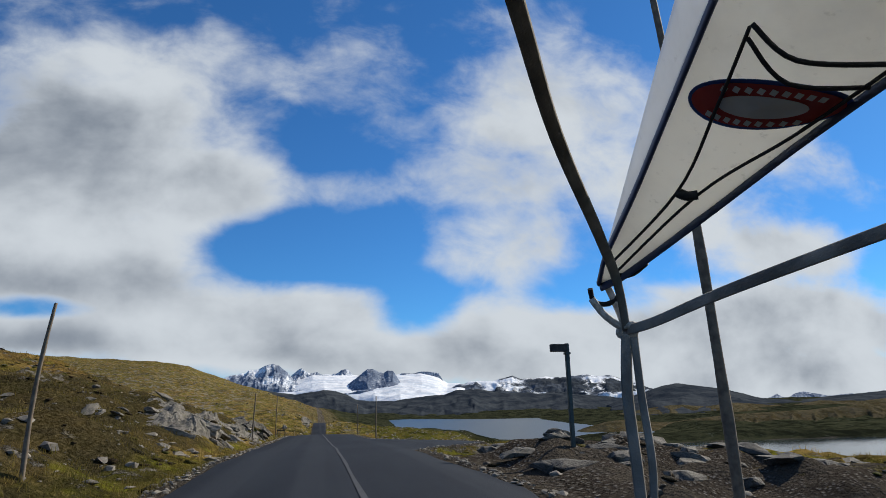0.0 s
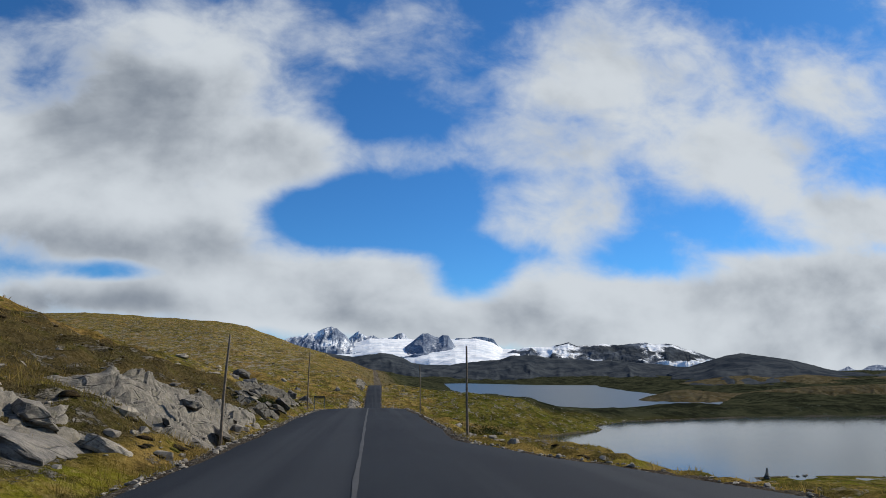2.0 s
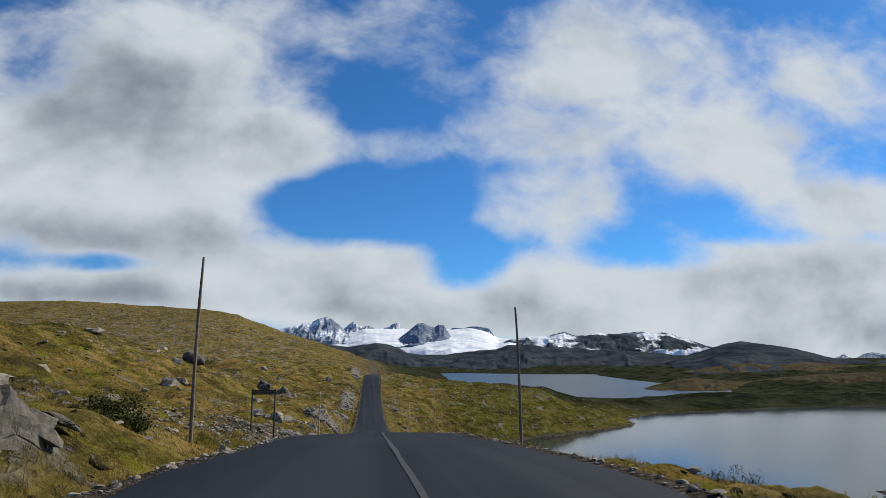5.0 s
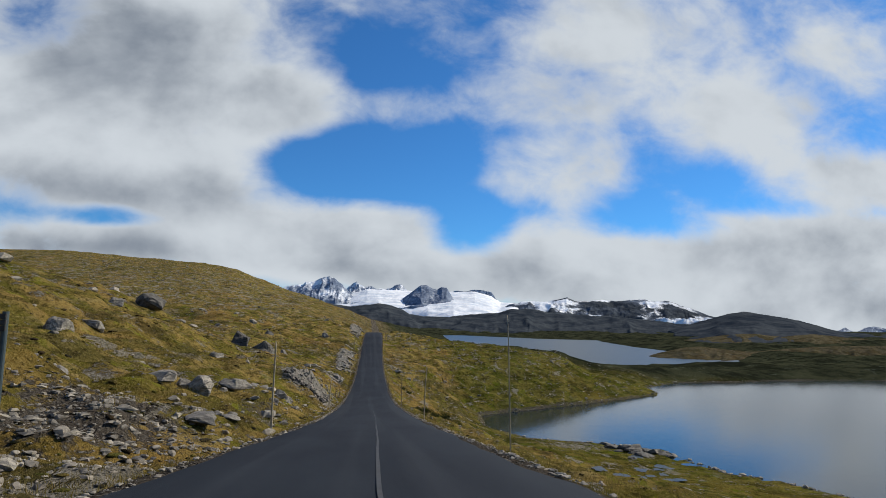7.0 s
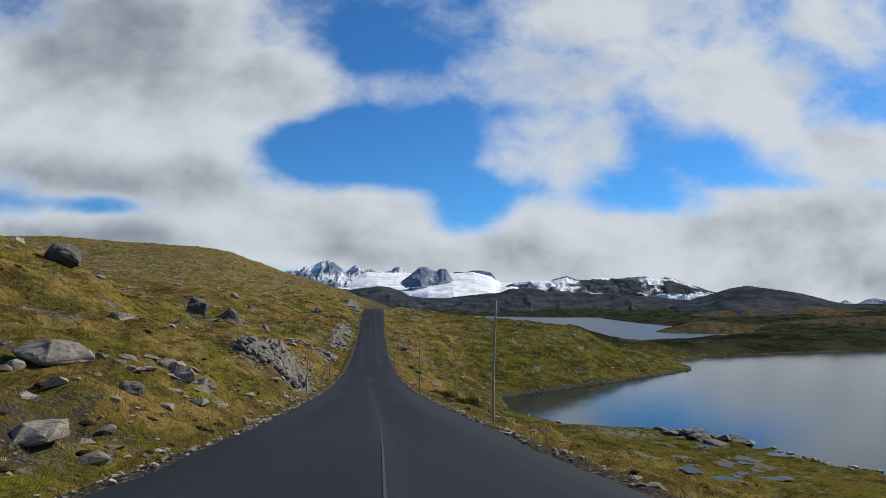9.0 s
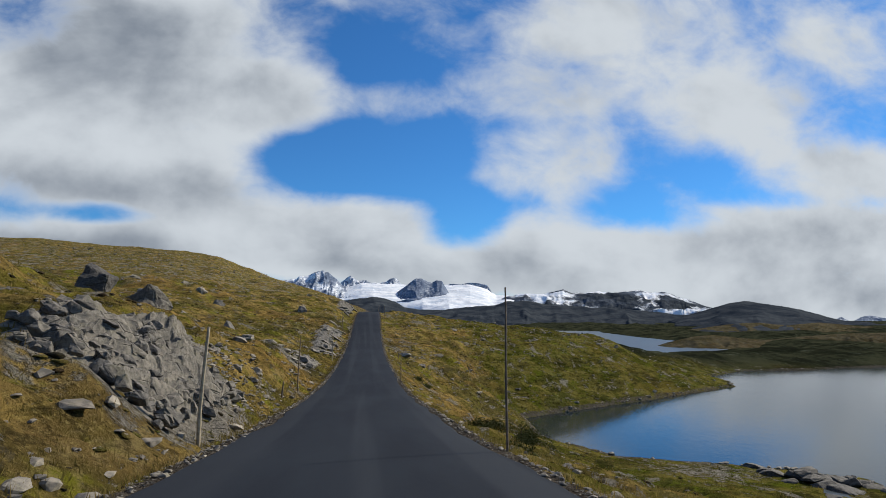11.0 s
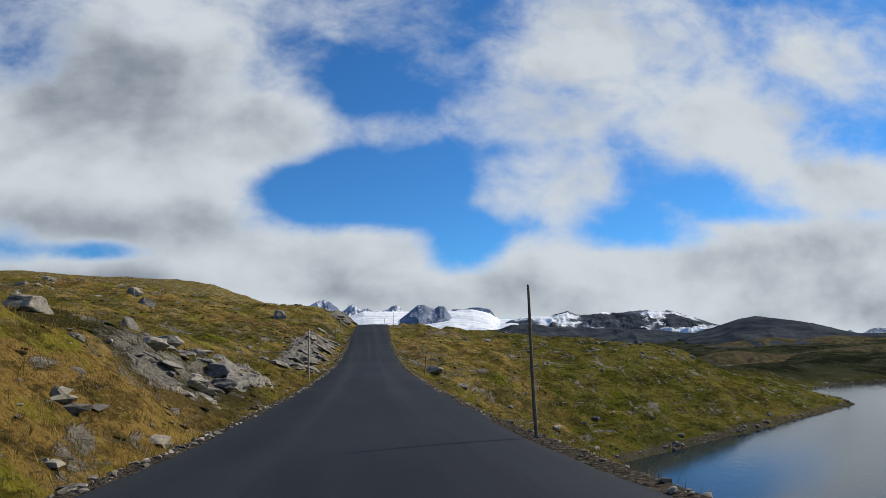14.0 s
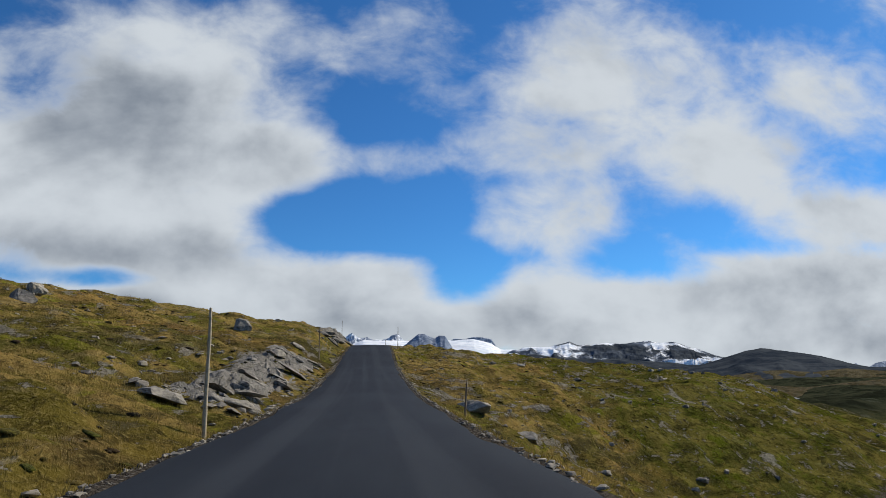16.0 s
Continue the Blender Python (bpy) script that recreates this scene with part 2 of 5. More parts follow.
def make_ground():
    m, g, b = material("moor")
    p = place_of(g)
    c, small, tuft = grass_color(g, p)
    # scattered bare rock in the turf
    crop = g.math("MULTIPLY", g.ramp(g.noise(g.scaled(p, (1.0, 0.55, 1.6)), 0.30, 8, 0.72, 0.4), 0.575, 0.605), g.ramp(g.noise(p, 0.05, 3), 0.33, 0.52))
    fine = g.ramp(g.noise(g.scaled(p, (1, 0.7, 1.6)), 1.25, 7, 0.72), 0.61, 0.64)
    rk = g.add("ShaderNodeAttribute", attribute_name="rock").outputs["Fac"]
    gv = g.add("ShaderNodeAttribute", attribute_name="gravel").outputs["Fac"]
    edge = g.math("ADD", rk, g.math("MULTIPLY", g.math("SUBTRACT", g.noise(p, 1.3, 6, 0.7), 0.5), 1.2))
    bare = g.math("MAXIMUM", g.ramp(edge, 0.42, 0.58), g.math("MULTIPLY", g.math("MAXIMUM", crop, fine), 0.8))
    # far moor darkened in its colour to stand in for cloud shadow
    cloud_shade = g.add("ShaderNodeAttribute", attribute_name="cloud_shade").outputs["Fac"]
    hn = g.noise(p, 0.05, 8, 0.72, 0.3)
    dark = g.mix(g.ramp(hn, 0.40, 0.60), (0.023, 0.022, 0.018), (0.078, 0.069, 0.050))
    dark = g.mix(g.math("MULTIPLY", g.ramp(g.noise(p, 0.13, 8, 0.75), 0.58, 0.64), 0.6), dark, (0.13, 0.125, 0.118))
    broad = g.noise(g.scaled(p, (1.0, 1.0, 3.0)), 0.085, 10, 0.76, 0.3)
    c = g.mix(g.math("MULTIPLY", g.ramp(broad, 0.545, 0.61), 0.65), c, (0.034, 0.029, 0.015))
    fell = g.ramp(g.noise(g.scaled(p, (1.0, 1.0, 2.6)), 0.13, 10, 0.78, 0.2), 0.60, 0.63)
    c = g.mix(cloud_shade, c, dark)
    bare = g.math("MULTIPLY", bare, g.math("SUBTRACT", 1.0, cloud_shade))
    # turf toned darker and greener on the lake side
    green_edge = g.math("ADD", g.add("ShaderNodeAttribute", attribute_name="lake_green").outputs["Fac"], g.math("MULTIPLY", g.math("SUBTRACT", g.noise(p, 0.11, 6, 0.65), 0.5), 1.6))
    c = g.mix(g.math("MULTIPLY", g.ramp(green_edge, 0.25, 0.75), 0.75), c, g.mix(1.0, c, (0.42, 0.58, 0.36), "MULTIPLY"))
    scrub = g.math("ADD", g.add("ShaderNodeAttribute", attribute_name="scrub").outputs["Fac"], g.math("MULTIPLY", g.math("SUBTRACT", g.noise(p, 0.35, 7, 0.7), 0.5), 1.8))
    c = g.mix(g.math("MULTIPLY", g.ramp(scrub, 0.35, 0.65), 0.8), c, g.mix(g.ramp(tuft, 0.4, 0.6), (0.022, 0.019, 0.010), (0.075, 0.060, 0.032)))
    streak = g.math("MULTIPLY", g.ramp(g.noise(g.scaled(p, (0.2, 0.2, 1.3)), 1.0, 8, 0.74, 0.3), 0.605, 0.63), g.ramp(g.noise(p, 1.6, 5, 0.7), 0.42, 0.5))
    bare = g.math("MAXIMUM", bare, g.math("MULTIPLY", g.math("MAXIMUM", streak, fell), g.math("SUBTRACT", 1.0, cloud_shade)))
    upper = g.add("ShaderNodeAttribute", attribute_name="upper").outputs["Fac"]
    ribs = g.ramp(g.noise(g.scaled(p, (0.7, 0.5, 1.6)), 0.22, 9, 0.74, 0.4), 0.54, 0.575)
    bare = g.math("MAXIMUM", bare, g.math("MULTIPLY", g.math("MULTIPLY", ribs, upper), 0.85))
    rc, rh = rock_color(g, p)
    c = g.mix(bare, c, rc)
    stones = g.voronoi(p, 11.0)
    peb = g.mix(g.ramp(stones, 0.05, 0.5), (0.24, 0.225, 0.20), (0.06, 0.05, 0.04))
    peb = g.mix(g.ramp(g.noise(p, 1.1, 5), 0.4, 0.62), peb, (0.085, 0.073, 0.058))
    ge = g.ramp(g.math("ADD", gv, g.math("MULTIPLY", g.math("SUBTRACT", g.noise(p, 2.2, 6, 0.7), 0.5), 1.3)), 0.42, 0.6)
    c = g.mix(ge, c, peb)
    g.link(c, b.inputs["Base Color"])
    b.inputs["Roughness"].default_value = 1.0
    b.inputs["Specular IOR Level"].default_value = 0.0
    h = g.math("ADD", g.math("MULTIPLY", small, 1.0), g.math("MULTIPLY", tuft, 0.5))
    h = g.math("ADD", h, g.math("MULTIPLY", g.math("MULTIPLY", bare, rh), 1.2))
    h = g.math("SUBTRACT", h, g.math("MULTIPLY", ge, g.math("MULTIPLY", stones, 0.35)))
    bump(g, b, h, 1.0, 0.22)
    return m


def make_asphalt():
    m, g, b = material("asphalt")
    p = place_of(g)
    grain = g.noise(p, 55.0, 4, 0.7)
    patch = g.noise(g.scaled(p, (1.0, 0.16, 1.0)), 0.9, 5, 0.6)
    wide = g.noise(g.scaled(p, (1.0, 0.3, 1.0)), 0.12, 3)
    c = g.mix(g.ramp(patch, 0.3, 0.7), (0.0145, 0.018, 0.025), (0.022, 0.027, 0.035))
    c = g.mix(g.math("MULTIPLY", g.ramp(wide, 0.4, 0.7), 0.4), c, (0.031, 0.036, 0.045))
    lane = g.noise(g.scaled(p, (1.0, 0.012, 0.0)), 1.15, 3, 0.5)
    c = g.mix(g.math("MULTIPLY", g.ramp(lane, 0.48, 0.62), 0.55), c, (0.036, 0.041, 0.049))
    c = g.mix(g.math("MULTIPLY", g.ramp(grain, 0.55, 0.8), 0.45), c, (0.06, 0.062, 0.066))
    g.link(c, b.inputs["Base Color"])
    b.inputs["Roughness"].default_value = 0.85
    b.inputs["Specular IOR Level"].default_value = 0.06
    bump(g, b, grain, 0.35, 0.01)
    return m


def make_water(name="lake_water", rough=0.10, chop=0.12):
    m, g, b = material(name)
    p = place_of(g)
    n = g.math("ADD", g.noise(g.scaled(p, (1, 0.6, 1)), 1.3, 5, 0.6), g.math("MULTIPLY", g.noise(p, 0.08, 3), 1.2))
    b.inputs["Base Color"].default_value = (0.012, 0.022, 0.028, 1)
    b.inputs["Roughness"].default_value = rough
    b.inputs["IOR"].default_value = 1.33
    bump(g, b, n, chop, 0.10)
    return m


def make_mountain():
    m, g, b = material("hazed_mountain")
    p = place_of(g)
    tex = g.noise(g.scaled(p, (1, 1, 2.6)), 0.012, 9, 0.68, 0.3)
    tone = g.noise(p, 0.004, 5, 0.6)
    # the blue of distance haze is mixed into the bare rock colour
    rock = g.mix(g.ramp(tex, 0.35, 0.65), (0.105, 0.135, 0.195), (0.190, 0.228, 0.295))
    # foothill tone, blued for haze and darkened for cloud shade
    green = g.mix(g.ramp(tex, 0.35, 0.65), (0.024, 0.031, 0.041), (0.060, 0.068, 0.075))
    # moor: how much of that darkened foothill tone a range takes
    low = g.add("ShaderNodeAttribute", attribute_name="moor").outputs["Fac"]
    sn = g.add("ShaderNodeAttribute", attribute_name="snow").outputs["Fac"]
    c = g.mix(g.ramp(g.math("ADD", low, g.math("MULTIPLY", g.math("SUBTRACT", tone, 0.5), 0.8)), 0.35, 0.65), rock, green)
    streak = g.noise(g.scaled(p, (1, 1, 0.7)), 0.05, 8, 0.75)
    white = g.ramp(g.math("ADD", sn, g.math("MULTIPLY", g.math("SUBTRACT", streak, 0.5), 1.1)), 0.36, 0.66)
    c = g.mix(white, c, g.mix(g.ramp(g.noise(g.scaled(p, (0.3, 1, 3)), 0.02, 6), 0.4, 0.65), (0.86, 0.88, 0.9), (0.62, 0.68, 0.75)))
    g.link(c, b.inputs["Base Color"])
    b.inputs["Roughness"].default_value = 1.0
    b.inputs["Specular IOR Level"].default_value = 0.0
    bump(g, b, tex, 0.5, 9.0)
    return m


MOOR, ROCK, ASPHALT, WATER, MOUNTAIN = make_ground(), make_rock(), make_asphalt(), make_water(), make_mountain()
FAR_WATER = make_water("far_lake_water", 0.32, 0.6)
# darker copies of the schist: rock tone plus shade put into the colour
DIMMED_ROCK = make_rock("dimmed_schist", 0.28, 0.52)
HALF_DIMMED_ROCK = make_rock("half_dimmed_schist", 0.48, 0.78)
POLE = plain("weathered_pole", (0.17, 0.13, 0.09), 0.8, 0, 0.3, 12)
PALE_POLE = plain("pale_bamboo", (0.36, 0.30, 0.20), 0.7, 0, 0.25, 12)
DARK_WOOD = plain("dark_stained_wood", (0.045, 0.04, 0.036), 0.75, 0, 0.3, 15)
STEEL = plain("grey_green_steel", (0.06, 0.08, 0.08), 0.5, 0.4, 0.15, 15)
SEAM = plain("worn_joint", (0.026, 0.0285, 0.033), 0.85, 0, 0.3, 6)


# ---- numeric helpers ----
def smooth(a, b, v):
    t = np.clip((v - a) / (b - a), 0, 1)
    return t * t * (3 - 2 * t)


def lattice(ix, iy, seed):
    h = np.sin(ix * 127.1 + iy * 311.7 + seed * 74.7) * 43758.5453
    return h - np.floor(h)


def value_noise(x, y, seed=0):
    x, y = np.asarray(x, float), np.asarray(y, float)
    ix, iy = np.floor(x), np.floor(y)
    fx, fy = x - ix, y - iy
    fx, fy = fx * fx * (3 - 2 * fx), fy * fy * (3 - 2 * fy)
    lo = lattice(ix, iy, seed) * (1 - fx) + lattice(ix + 1, iy, seed) * fx
    hi = lattice(ix, iy + 1, seed) * (1 - fx) + lattice(ix + 1, iy + 1, seed) * fx
    return (lo * (1 - fy) + hi * fy) * 2 - 1


def fbm(x, y, seed=0, octaves=5, gain=0.5):
    total, amp = 0.0, 1.0
    for k in range(octaves):
        total = total + amp * value_noise(x * 2 ** k + 13.7 * k, y * 2 ** k - 7.1 * k, seed + k)
        amp *= gain
    return total


def grid_object(name, xs, ys, height, mat, values=None):
    """One sheet over the grid xs by ys (arrays of world x and y for every node)."""
    ny, nx = xs.shape
    co = np.stack([xs, ys, height], -1).reshape(-1, 3)
    i = (np.arange(ny - 1)[:, None] * nx + np.arange(nx - 1)[None, :]).ravel()
    quads = np.stack([i, i + 1, i + nx + 1, i + nx], -1)
    return mesh_object(name, co, quads, mat, values)


def mesh_object(name, co, faces, mat, values=None, flat=False, parent=None):
    """A mesh object from an array of points and an array of faces with equal corners."""
    co, faces = np.asarray(co, np.float32), np.asarray(faces, np.int32)
    me = bpy.data.meshes.new(name)
    n, k = faces.shape
    me.vertices.add(len(co))
    me.vertices.foreach_set("co", co.ravel())
    me.loops.add(n * k)
    me.loops.foreach_set("vertex_index", faces.ravel())
    me.polygons.add(n)
    me.polygons.foreach_set("loop_start", np.arange(0, n * k, k, dtype=np.int32))
    me.polygons.foreach_set("use_smooth", np.full(n, not flat))
    me.update(calc_edges=True)
    for key, v in (values or {}).items():
        at = me.attributes.new(key, "FLOAT", "POINT")
        at.data.foreach_set("value", np.asarray(v, np.float32).ravel())
    me.materials.append(mat)
    ob = new(name, me)
    ob.parent = parent
    return ob


# ---- the lie of the land ----
ROAD_Y = [-60, -20, 2, 6.7, 11.5, 16.5, 21.7, 26.9, 32.2, 37.5, 43, 46, 50, 58, 60, 64.7, 71, 78, 81, 88, 96, 100, 106, 117, 124, 131, 136, 141, 151, 163, 175, 190, 202, 213, 226, 241, 250, 259, 268, 290, 330, 420]
ROAD_Z = [0.4, 1.7, 2.1, 2.22, 2.19, 2.17, 2.02, 1.86, 1.72, 1.6, 1.45, 1.37, 1.26, 0.97, 0.86, 0.45, -0.05, -0.84, -1.2, -2.11, -3.09, -3.58, -4.28, -5.4, -6.08, -6.6, -7.0, -7.34, -7.76, -8.0, -8.03, -7.82, -7.15, -6.3, -4.75, -3.5, -3.05, -2.78, -2.85, -4.0, -7.0, -14.0]
fine_y = np.arange(-60, 420.1, 0.5)
fine_z = np.interp(fine_y, ROAD_Y, ROAD_Z)
ker = np.hanning(17)
fine_z = np.convolve(np.pad(fine_z, 8, mode="edge"), ker / ker.sum(), mode="valid")


def road_z(y):
    return np.interp(y, fine_y, fine_z)


LAND_Y = [-60, -20, 2, 11.5, 16.4, 22, 27.5, 36.8, 45.2, 64.7, 71, 75.4, 80, 84.9, 91.9, 102, 113.2, 125, 135.5, 145.8, 156, 170]
LAND_Z = [-0.4, 1.0, 1.76, 1.96, 1.93, 1.75, 1.55, 1.28, 0.9, 0.0, -0.55, -1.0, -1.6, -2.28, -3.07, -4.15, -5.28, -6.5, -7.47, -8.1, -8.32, -8.45]


def land_z(y):
    """The lie of the land beside the road, which runs on a low bank."""
    k = smooth(165, 205, y)
    return np.interp(y, LAND_Y, LAND_Z) * (1 - k) + (road_z(y) - 0.2) * k


def road_x(y):
    return np.interp(y, [-20, 20, 45, 60, 78, 100, 130, 160, 190, 213, 241, 262, 330, 420], [-0.7, -0.5, -0.5, -0.5, -0.4, -0.1, -0.1, 0.05, 0.2, 0.4, 0.9, 1.2, 2.0, 4.0])


HALF, EDGE = 2.25, 3.05      # half of the asphalt, and where the road's bank meets the land


def right_half(y):
    """The asphalt's right half, with the turnout."""
    return HALF + 2.9 * smooth(18.8, 23.7, y) * (1 - smooth(26.5, 36, y))


LAKE = [(22, 196), (36, 205.5), (58, 221), (76, 234), (79, 240), (83, 255), (101, 271), (120, 273), (138, 281), (177, 289), (260, 285), (420, 240), (460, 150),
        (330, 95), (200, 120), (131, 131), (100, 140), (84, 143), (73, 141), (70, 131), (62, 130), (55, 134), (48.8, 146), (45.2, 148), (44.7, 154), (43.7, 163), (35.6, 168), (25.5, 172), (21, 184)]
FAR_LAKE = [(256, 580), (349, 643), (402, 725), (430, 1060), (480, 1340), (515, 1468), (385, 1500), (240, 1710), (185, 1660), (135, 1100), (140, 800), (180, 625)]
LAKE_Z, FAR_LAKE_Z = -17.3, -33.0


def shore_distance(x, y, poly):
    """Distance to the shore: positive on land, negative in the water."""
    best = np.full(x.shape, 1e9)
    inside = np.zeros(x.shape, bool)
    for (ax, ay), (bx, by) in zip(poly, poly[1:] + poly[:1]):
        dx, dy = bx - ax, by - ay
        t = np.clip(((x - ax) * dx + (y - ay) * dy) / (dx * dx + dy * dy), 0, 1)
        best = np.minimum(best, np.hypot(x - ax - t * dx, y - ay - t * dy))
        cross = (ay > y) != (by > y)
        xi = ax + (y - ay) * dx / (dy if dy else 1e-9)
        inside ^= cross & (x < xi)
    return np.where(inside, -best, best)


BANK_Y = [-40, 0, 20, 30, 45, 60, 75, 100, 118, 128, 145, 160, 180, 200, 220, 260, 300]
BANK_3 = [0.3, 0.5, 0.9, 1.6, 0.9, 1.5, 0.7, 1.2, 1.5, 2.6, 2.7, 1.7, 1.0, 1.5, 2.0, 2.6, 2.0]
BANK_10 = [1.5, 1.8, 2.2, 3.2, 3.3, 3.8, 2.5, 3.3, 3.8, 4.6, 5.2, 3.8, 2.9, 3.2, 3.3, 3.6, 3.2]
BANK_30 = [6, 6, 7, 8, 9, 9.5, 9, 10, 11, 12.3, 12.0, 9.2, 7.6, 7.4, 6.6, 5.4, 5.5]


def base_height(x, y):
    xc = road_x(y)
    zr = land_z(y)
    u = xc - EDGE - x
    v = x - xc - right_half(y) - EDGE + HALF
    # hillside above the road
    h3, h10, h30 = (np.interp(y, BANK_Y, b) for b in (BANK_3, BANK_10, BANK_30))
    up = np.where(u < 3, h3 * smooth(-0.6, 3.6, u) * 1.08, 0)
    up = np.where((u >= 3) & (u < 10), h3 + (h10 - h3) * (u - 3) / 7, up)
    up = np.where((u >= 10) & (u < 30), h10 + (h30 - h10) * (1 - np.clip(1 - (u - 10) / 20, 0, 1) ** 1.25), up)
    up = np.where(u >= 30, h30 + np.minimum(u - 30, 500) * 0.05, up)
    left = zr + up
    left = left - 0.65 * np.exp(-((x + 4.2) / 1.1) ** 2 - ((y - 40.8) / 3.0) ** 2)
    # down to the lake
    ds = shore_distance(x, y, LAKE)
    dr = np.maximum(v, 0)
    frac = np.clip(ds, 0, None) / (np.clip(ds, 0, None) + dr + 1e-6)
    power = np.interp(y, [0, 22, 40, 55, 75, 100, 160, 185, 200, 300], [0.6, 0.7, 1.2, 1.3, 0.95, 1.8, 2.1, 1.2, 0.36, 0.48])
    right = LAKE_Z + (zr - LAKE_Z) * frac ** power
    slope = np.interp(x, [20, 45, 70], [0.6, 0.45, 0.2])
    right = np.where((y > 185) & (x > 15), np.minimum(right, LAKE_Z + 0.25 + np.clip(ds, 0, None) * slope), right)
    right = np.where(ds < 0, LAKE_Z + np.maximum(ds * 0.35, -4.0), right)
    right = right + 0.75 * np.exp(-((x - 7.5) / 4.0) ** 2 - ((y - 16.5) / 4.5) ** 2) * smooth(0.2, 2.0, v)
    right = right + 0.9 * smooth(250, 275, y) * (1 - smooth(295, 320, y)) * smooth(0.3, 3.0, v) * (1 - smooth(6, 14, v))
    near = np.where(u > -1, left, right)
    near = np.where((u <= 0) & (v <= 0), zr, near)
    bank = smooth(0.12, 0.85, np.maximum(xc - HALF - x, x - xc - right_half(y)))
    near = road_z(y) * (1 - bank) + near * bank
    # distance: the long ridge ahead on the hill side, the valley of the far lake, moorland beyond
    far_ridge = np.interp(x * 800 / np.maximum(y, 400), [-1500, -700, -520, -403, -260, -190, -150, -80, -8, 42, 110, 220], [72, 77, 72, 63, 58, 58, 53, 29, 2, -14, -24, -31])
    far_ridge = far_ridge + 3.0 * fbm(x / 90, y / 90, 31, 4)
    df = shore_distance(x, y, FAR_LAKE)
    hum = fbm(x / 60, y / 60, 51, 4)
    fall = np.interp(y, [0, 285, 310, 340, 400, 500, 590], [-16.5, -16.5, -15.6, -16.4, -20.0, -26.5, -32.0])
    rise = np.clip(x - np.interp(y, [0, 290, 600, 1500], [420, 330, 400, 620]), 0, None)
    moor = fall + np.maximum(hum, -0.4) * 1.6 + np.minimum(rise * 0.035, 14) * (1 + 0.5 * fbm(x / 140, y / 140, 57, 4)) + np.maximum(rise - 300, 0) * 0.012
    beyond = FAR_LAKE_Z + 0.3 + np.minimum(np.maximum(df, 0) * 0.12, 11) * (0.75 + 0.6 * fbm(x / 110, y / 110, 41, 4)) + np.maximum(rise, 0) * 0.008
    t = smooth(520, 640, y)
    valley = np.where(df > 0, moor * (1 - t) + np.maximum(beyond, FAR_LAKE_Z + 0.2) * t, FAR_LAKE_Z + np.maximum(df * 0.3, -4))
    valley = np.where((df > 0) & (df < 25), np.minimum(valley, FAR_LAKE_Z + 0.3 + df * 0.35), valley)
    ridge_side = 1 - smooth(-20, 150, x - 0.02 * y)
    far = np.where(df > 0, far_ridge * ridge_side + np.maximum(valley, far_ridge * ridge_side - 60 * (1 - ridge_side)) * (1 - ridge_side), valley)
    xr = np.clip(x, 0, 70) / 70
    k = smooth(300 - 18 * xr, 560 - 235 * xr + 220 * np.clip(-x, 0, 80) / 80, y)
    k = np.maximum(k, smooth(470, 700, x))
    out = near * (1 - k) + far * k
    return np.where(ds < 0, np.minimum(out, LAKE_Z + np.maximum(ds * 0.35, -4.0)), out)


def ground_height(x, y):
    x, y = np.asarray(x, float), np.asarray(y, float)
    z = base_height(x, y)
    xc = road_x(y)
    off = np.maximum(xc - HALF - x, x - xc - right_half(y))
    k = smooth(0.15, 2.2, off)
    k2 = smooth(4, 22, off)
    dry = smooth(0.0, 3.0, z - np.where(y > 520, FAR_LAKE_Z, LAKE_Z)) * 0.85 + 0.15
    z = z + dry * (k * (0.26 * fbm(x / 1.7, y / 1.7, 3, 4) + 0.34 * smooth(0.6, 3, off) * (0.45 - np.abs(fbm(x / 2.8, y / 2.1, 19, 3))) + 0.5 * fbm(x / 5.5, y / 5.5, 8, 3) * smooth(1, 6, off)) + k2 * 0.7 * fbm(x / 17, y / 17, 15, 4))
    high = smooth(25, 60, xc - HALF - x) * (1 - smooth(420, 600, y))
    z = z + high * (1.5 * (0.42 - np.abs(fbm(x / 11, y / 8, 23, 4))) + 0.35 * fbm(x / 4, y / 3, 27, 3))
    z = z - 0.10 * (1 - smooth(-0.4, 0.25, off)) * (off < 0.3)
    return z


def ground_at(x, y):
    return float(ground_height(np.array([x]), np.array([y]))[0])


def spread(a, b, first, growth):
    out, s = [a], first
    while out[-1] < b:
        out.append(out[-1] + s)
        s *= growth
    return out


gx = list(np.arange(-12, 12.01, 0.24))
right_side = spread(12, 2900, 0.3, 1.035)[1:]
left_side = [-v for v in spread(12, 2900, 0.28, 1.035)[1:]]
gx = np.array(left_side[::-1] + gx + right_side)
gy = np.array([-v for v in spread(2, 600, 0.8, 1.12)][::-1] + list(np.arange(-1.5, 205, 0.32)) + spread(205.2, 4600, 0.4, 1.012))
XS, YS = np.meshgrid(gx, gy)
ZS = ground_height(XS, YS)
xc_g = road_x(YS)
off_g = np.maximum(xc_g - HALF - XS, XS - xc_g - right_half(YS))
gravel = 1.0 - smooth(0.05, 0.5, off_g)
gravel = np.maximum(gravel, 0.75 * smooth(9, 3, np.hypot((XS - 5.5) / 1.0, (YS - 12) / 1.6)) * (XS > 0))
gravel = np.maximum(gravel, 0.72 * np.exp(-((XS + 6.5) / 2.6) ** 2 - ((YS - 86) / 6.0) ** 2) * (XS < -3))
gravel = np.maximum(gravel, 0.6 * np.exp(-((XS + 4.8) / 1.2) ** 2 - ((YS - 99) / 5.0) ** 2) * (XS < -3))
gravel = np.maximum(gravel, 0.62 * np.exp(-((np.maximum(shore_distance(XS, YS, LAKE), 0) - 0.4) / 0.9) ** 2) * (YS < 520))
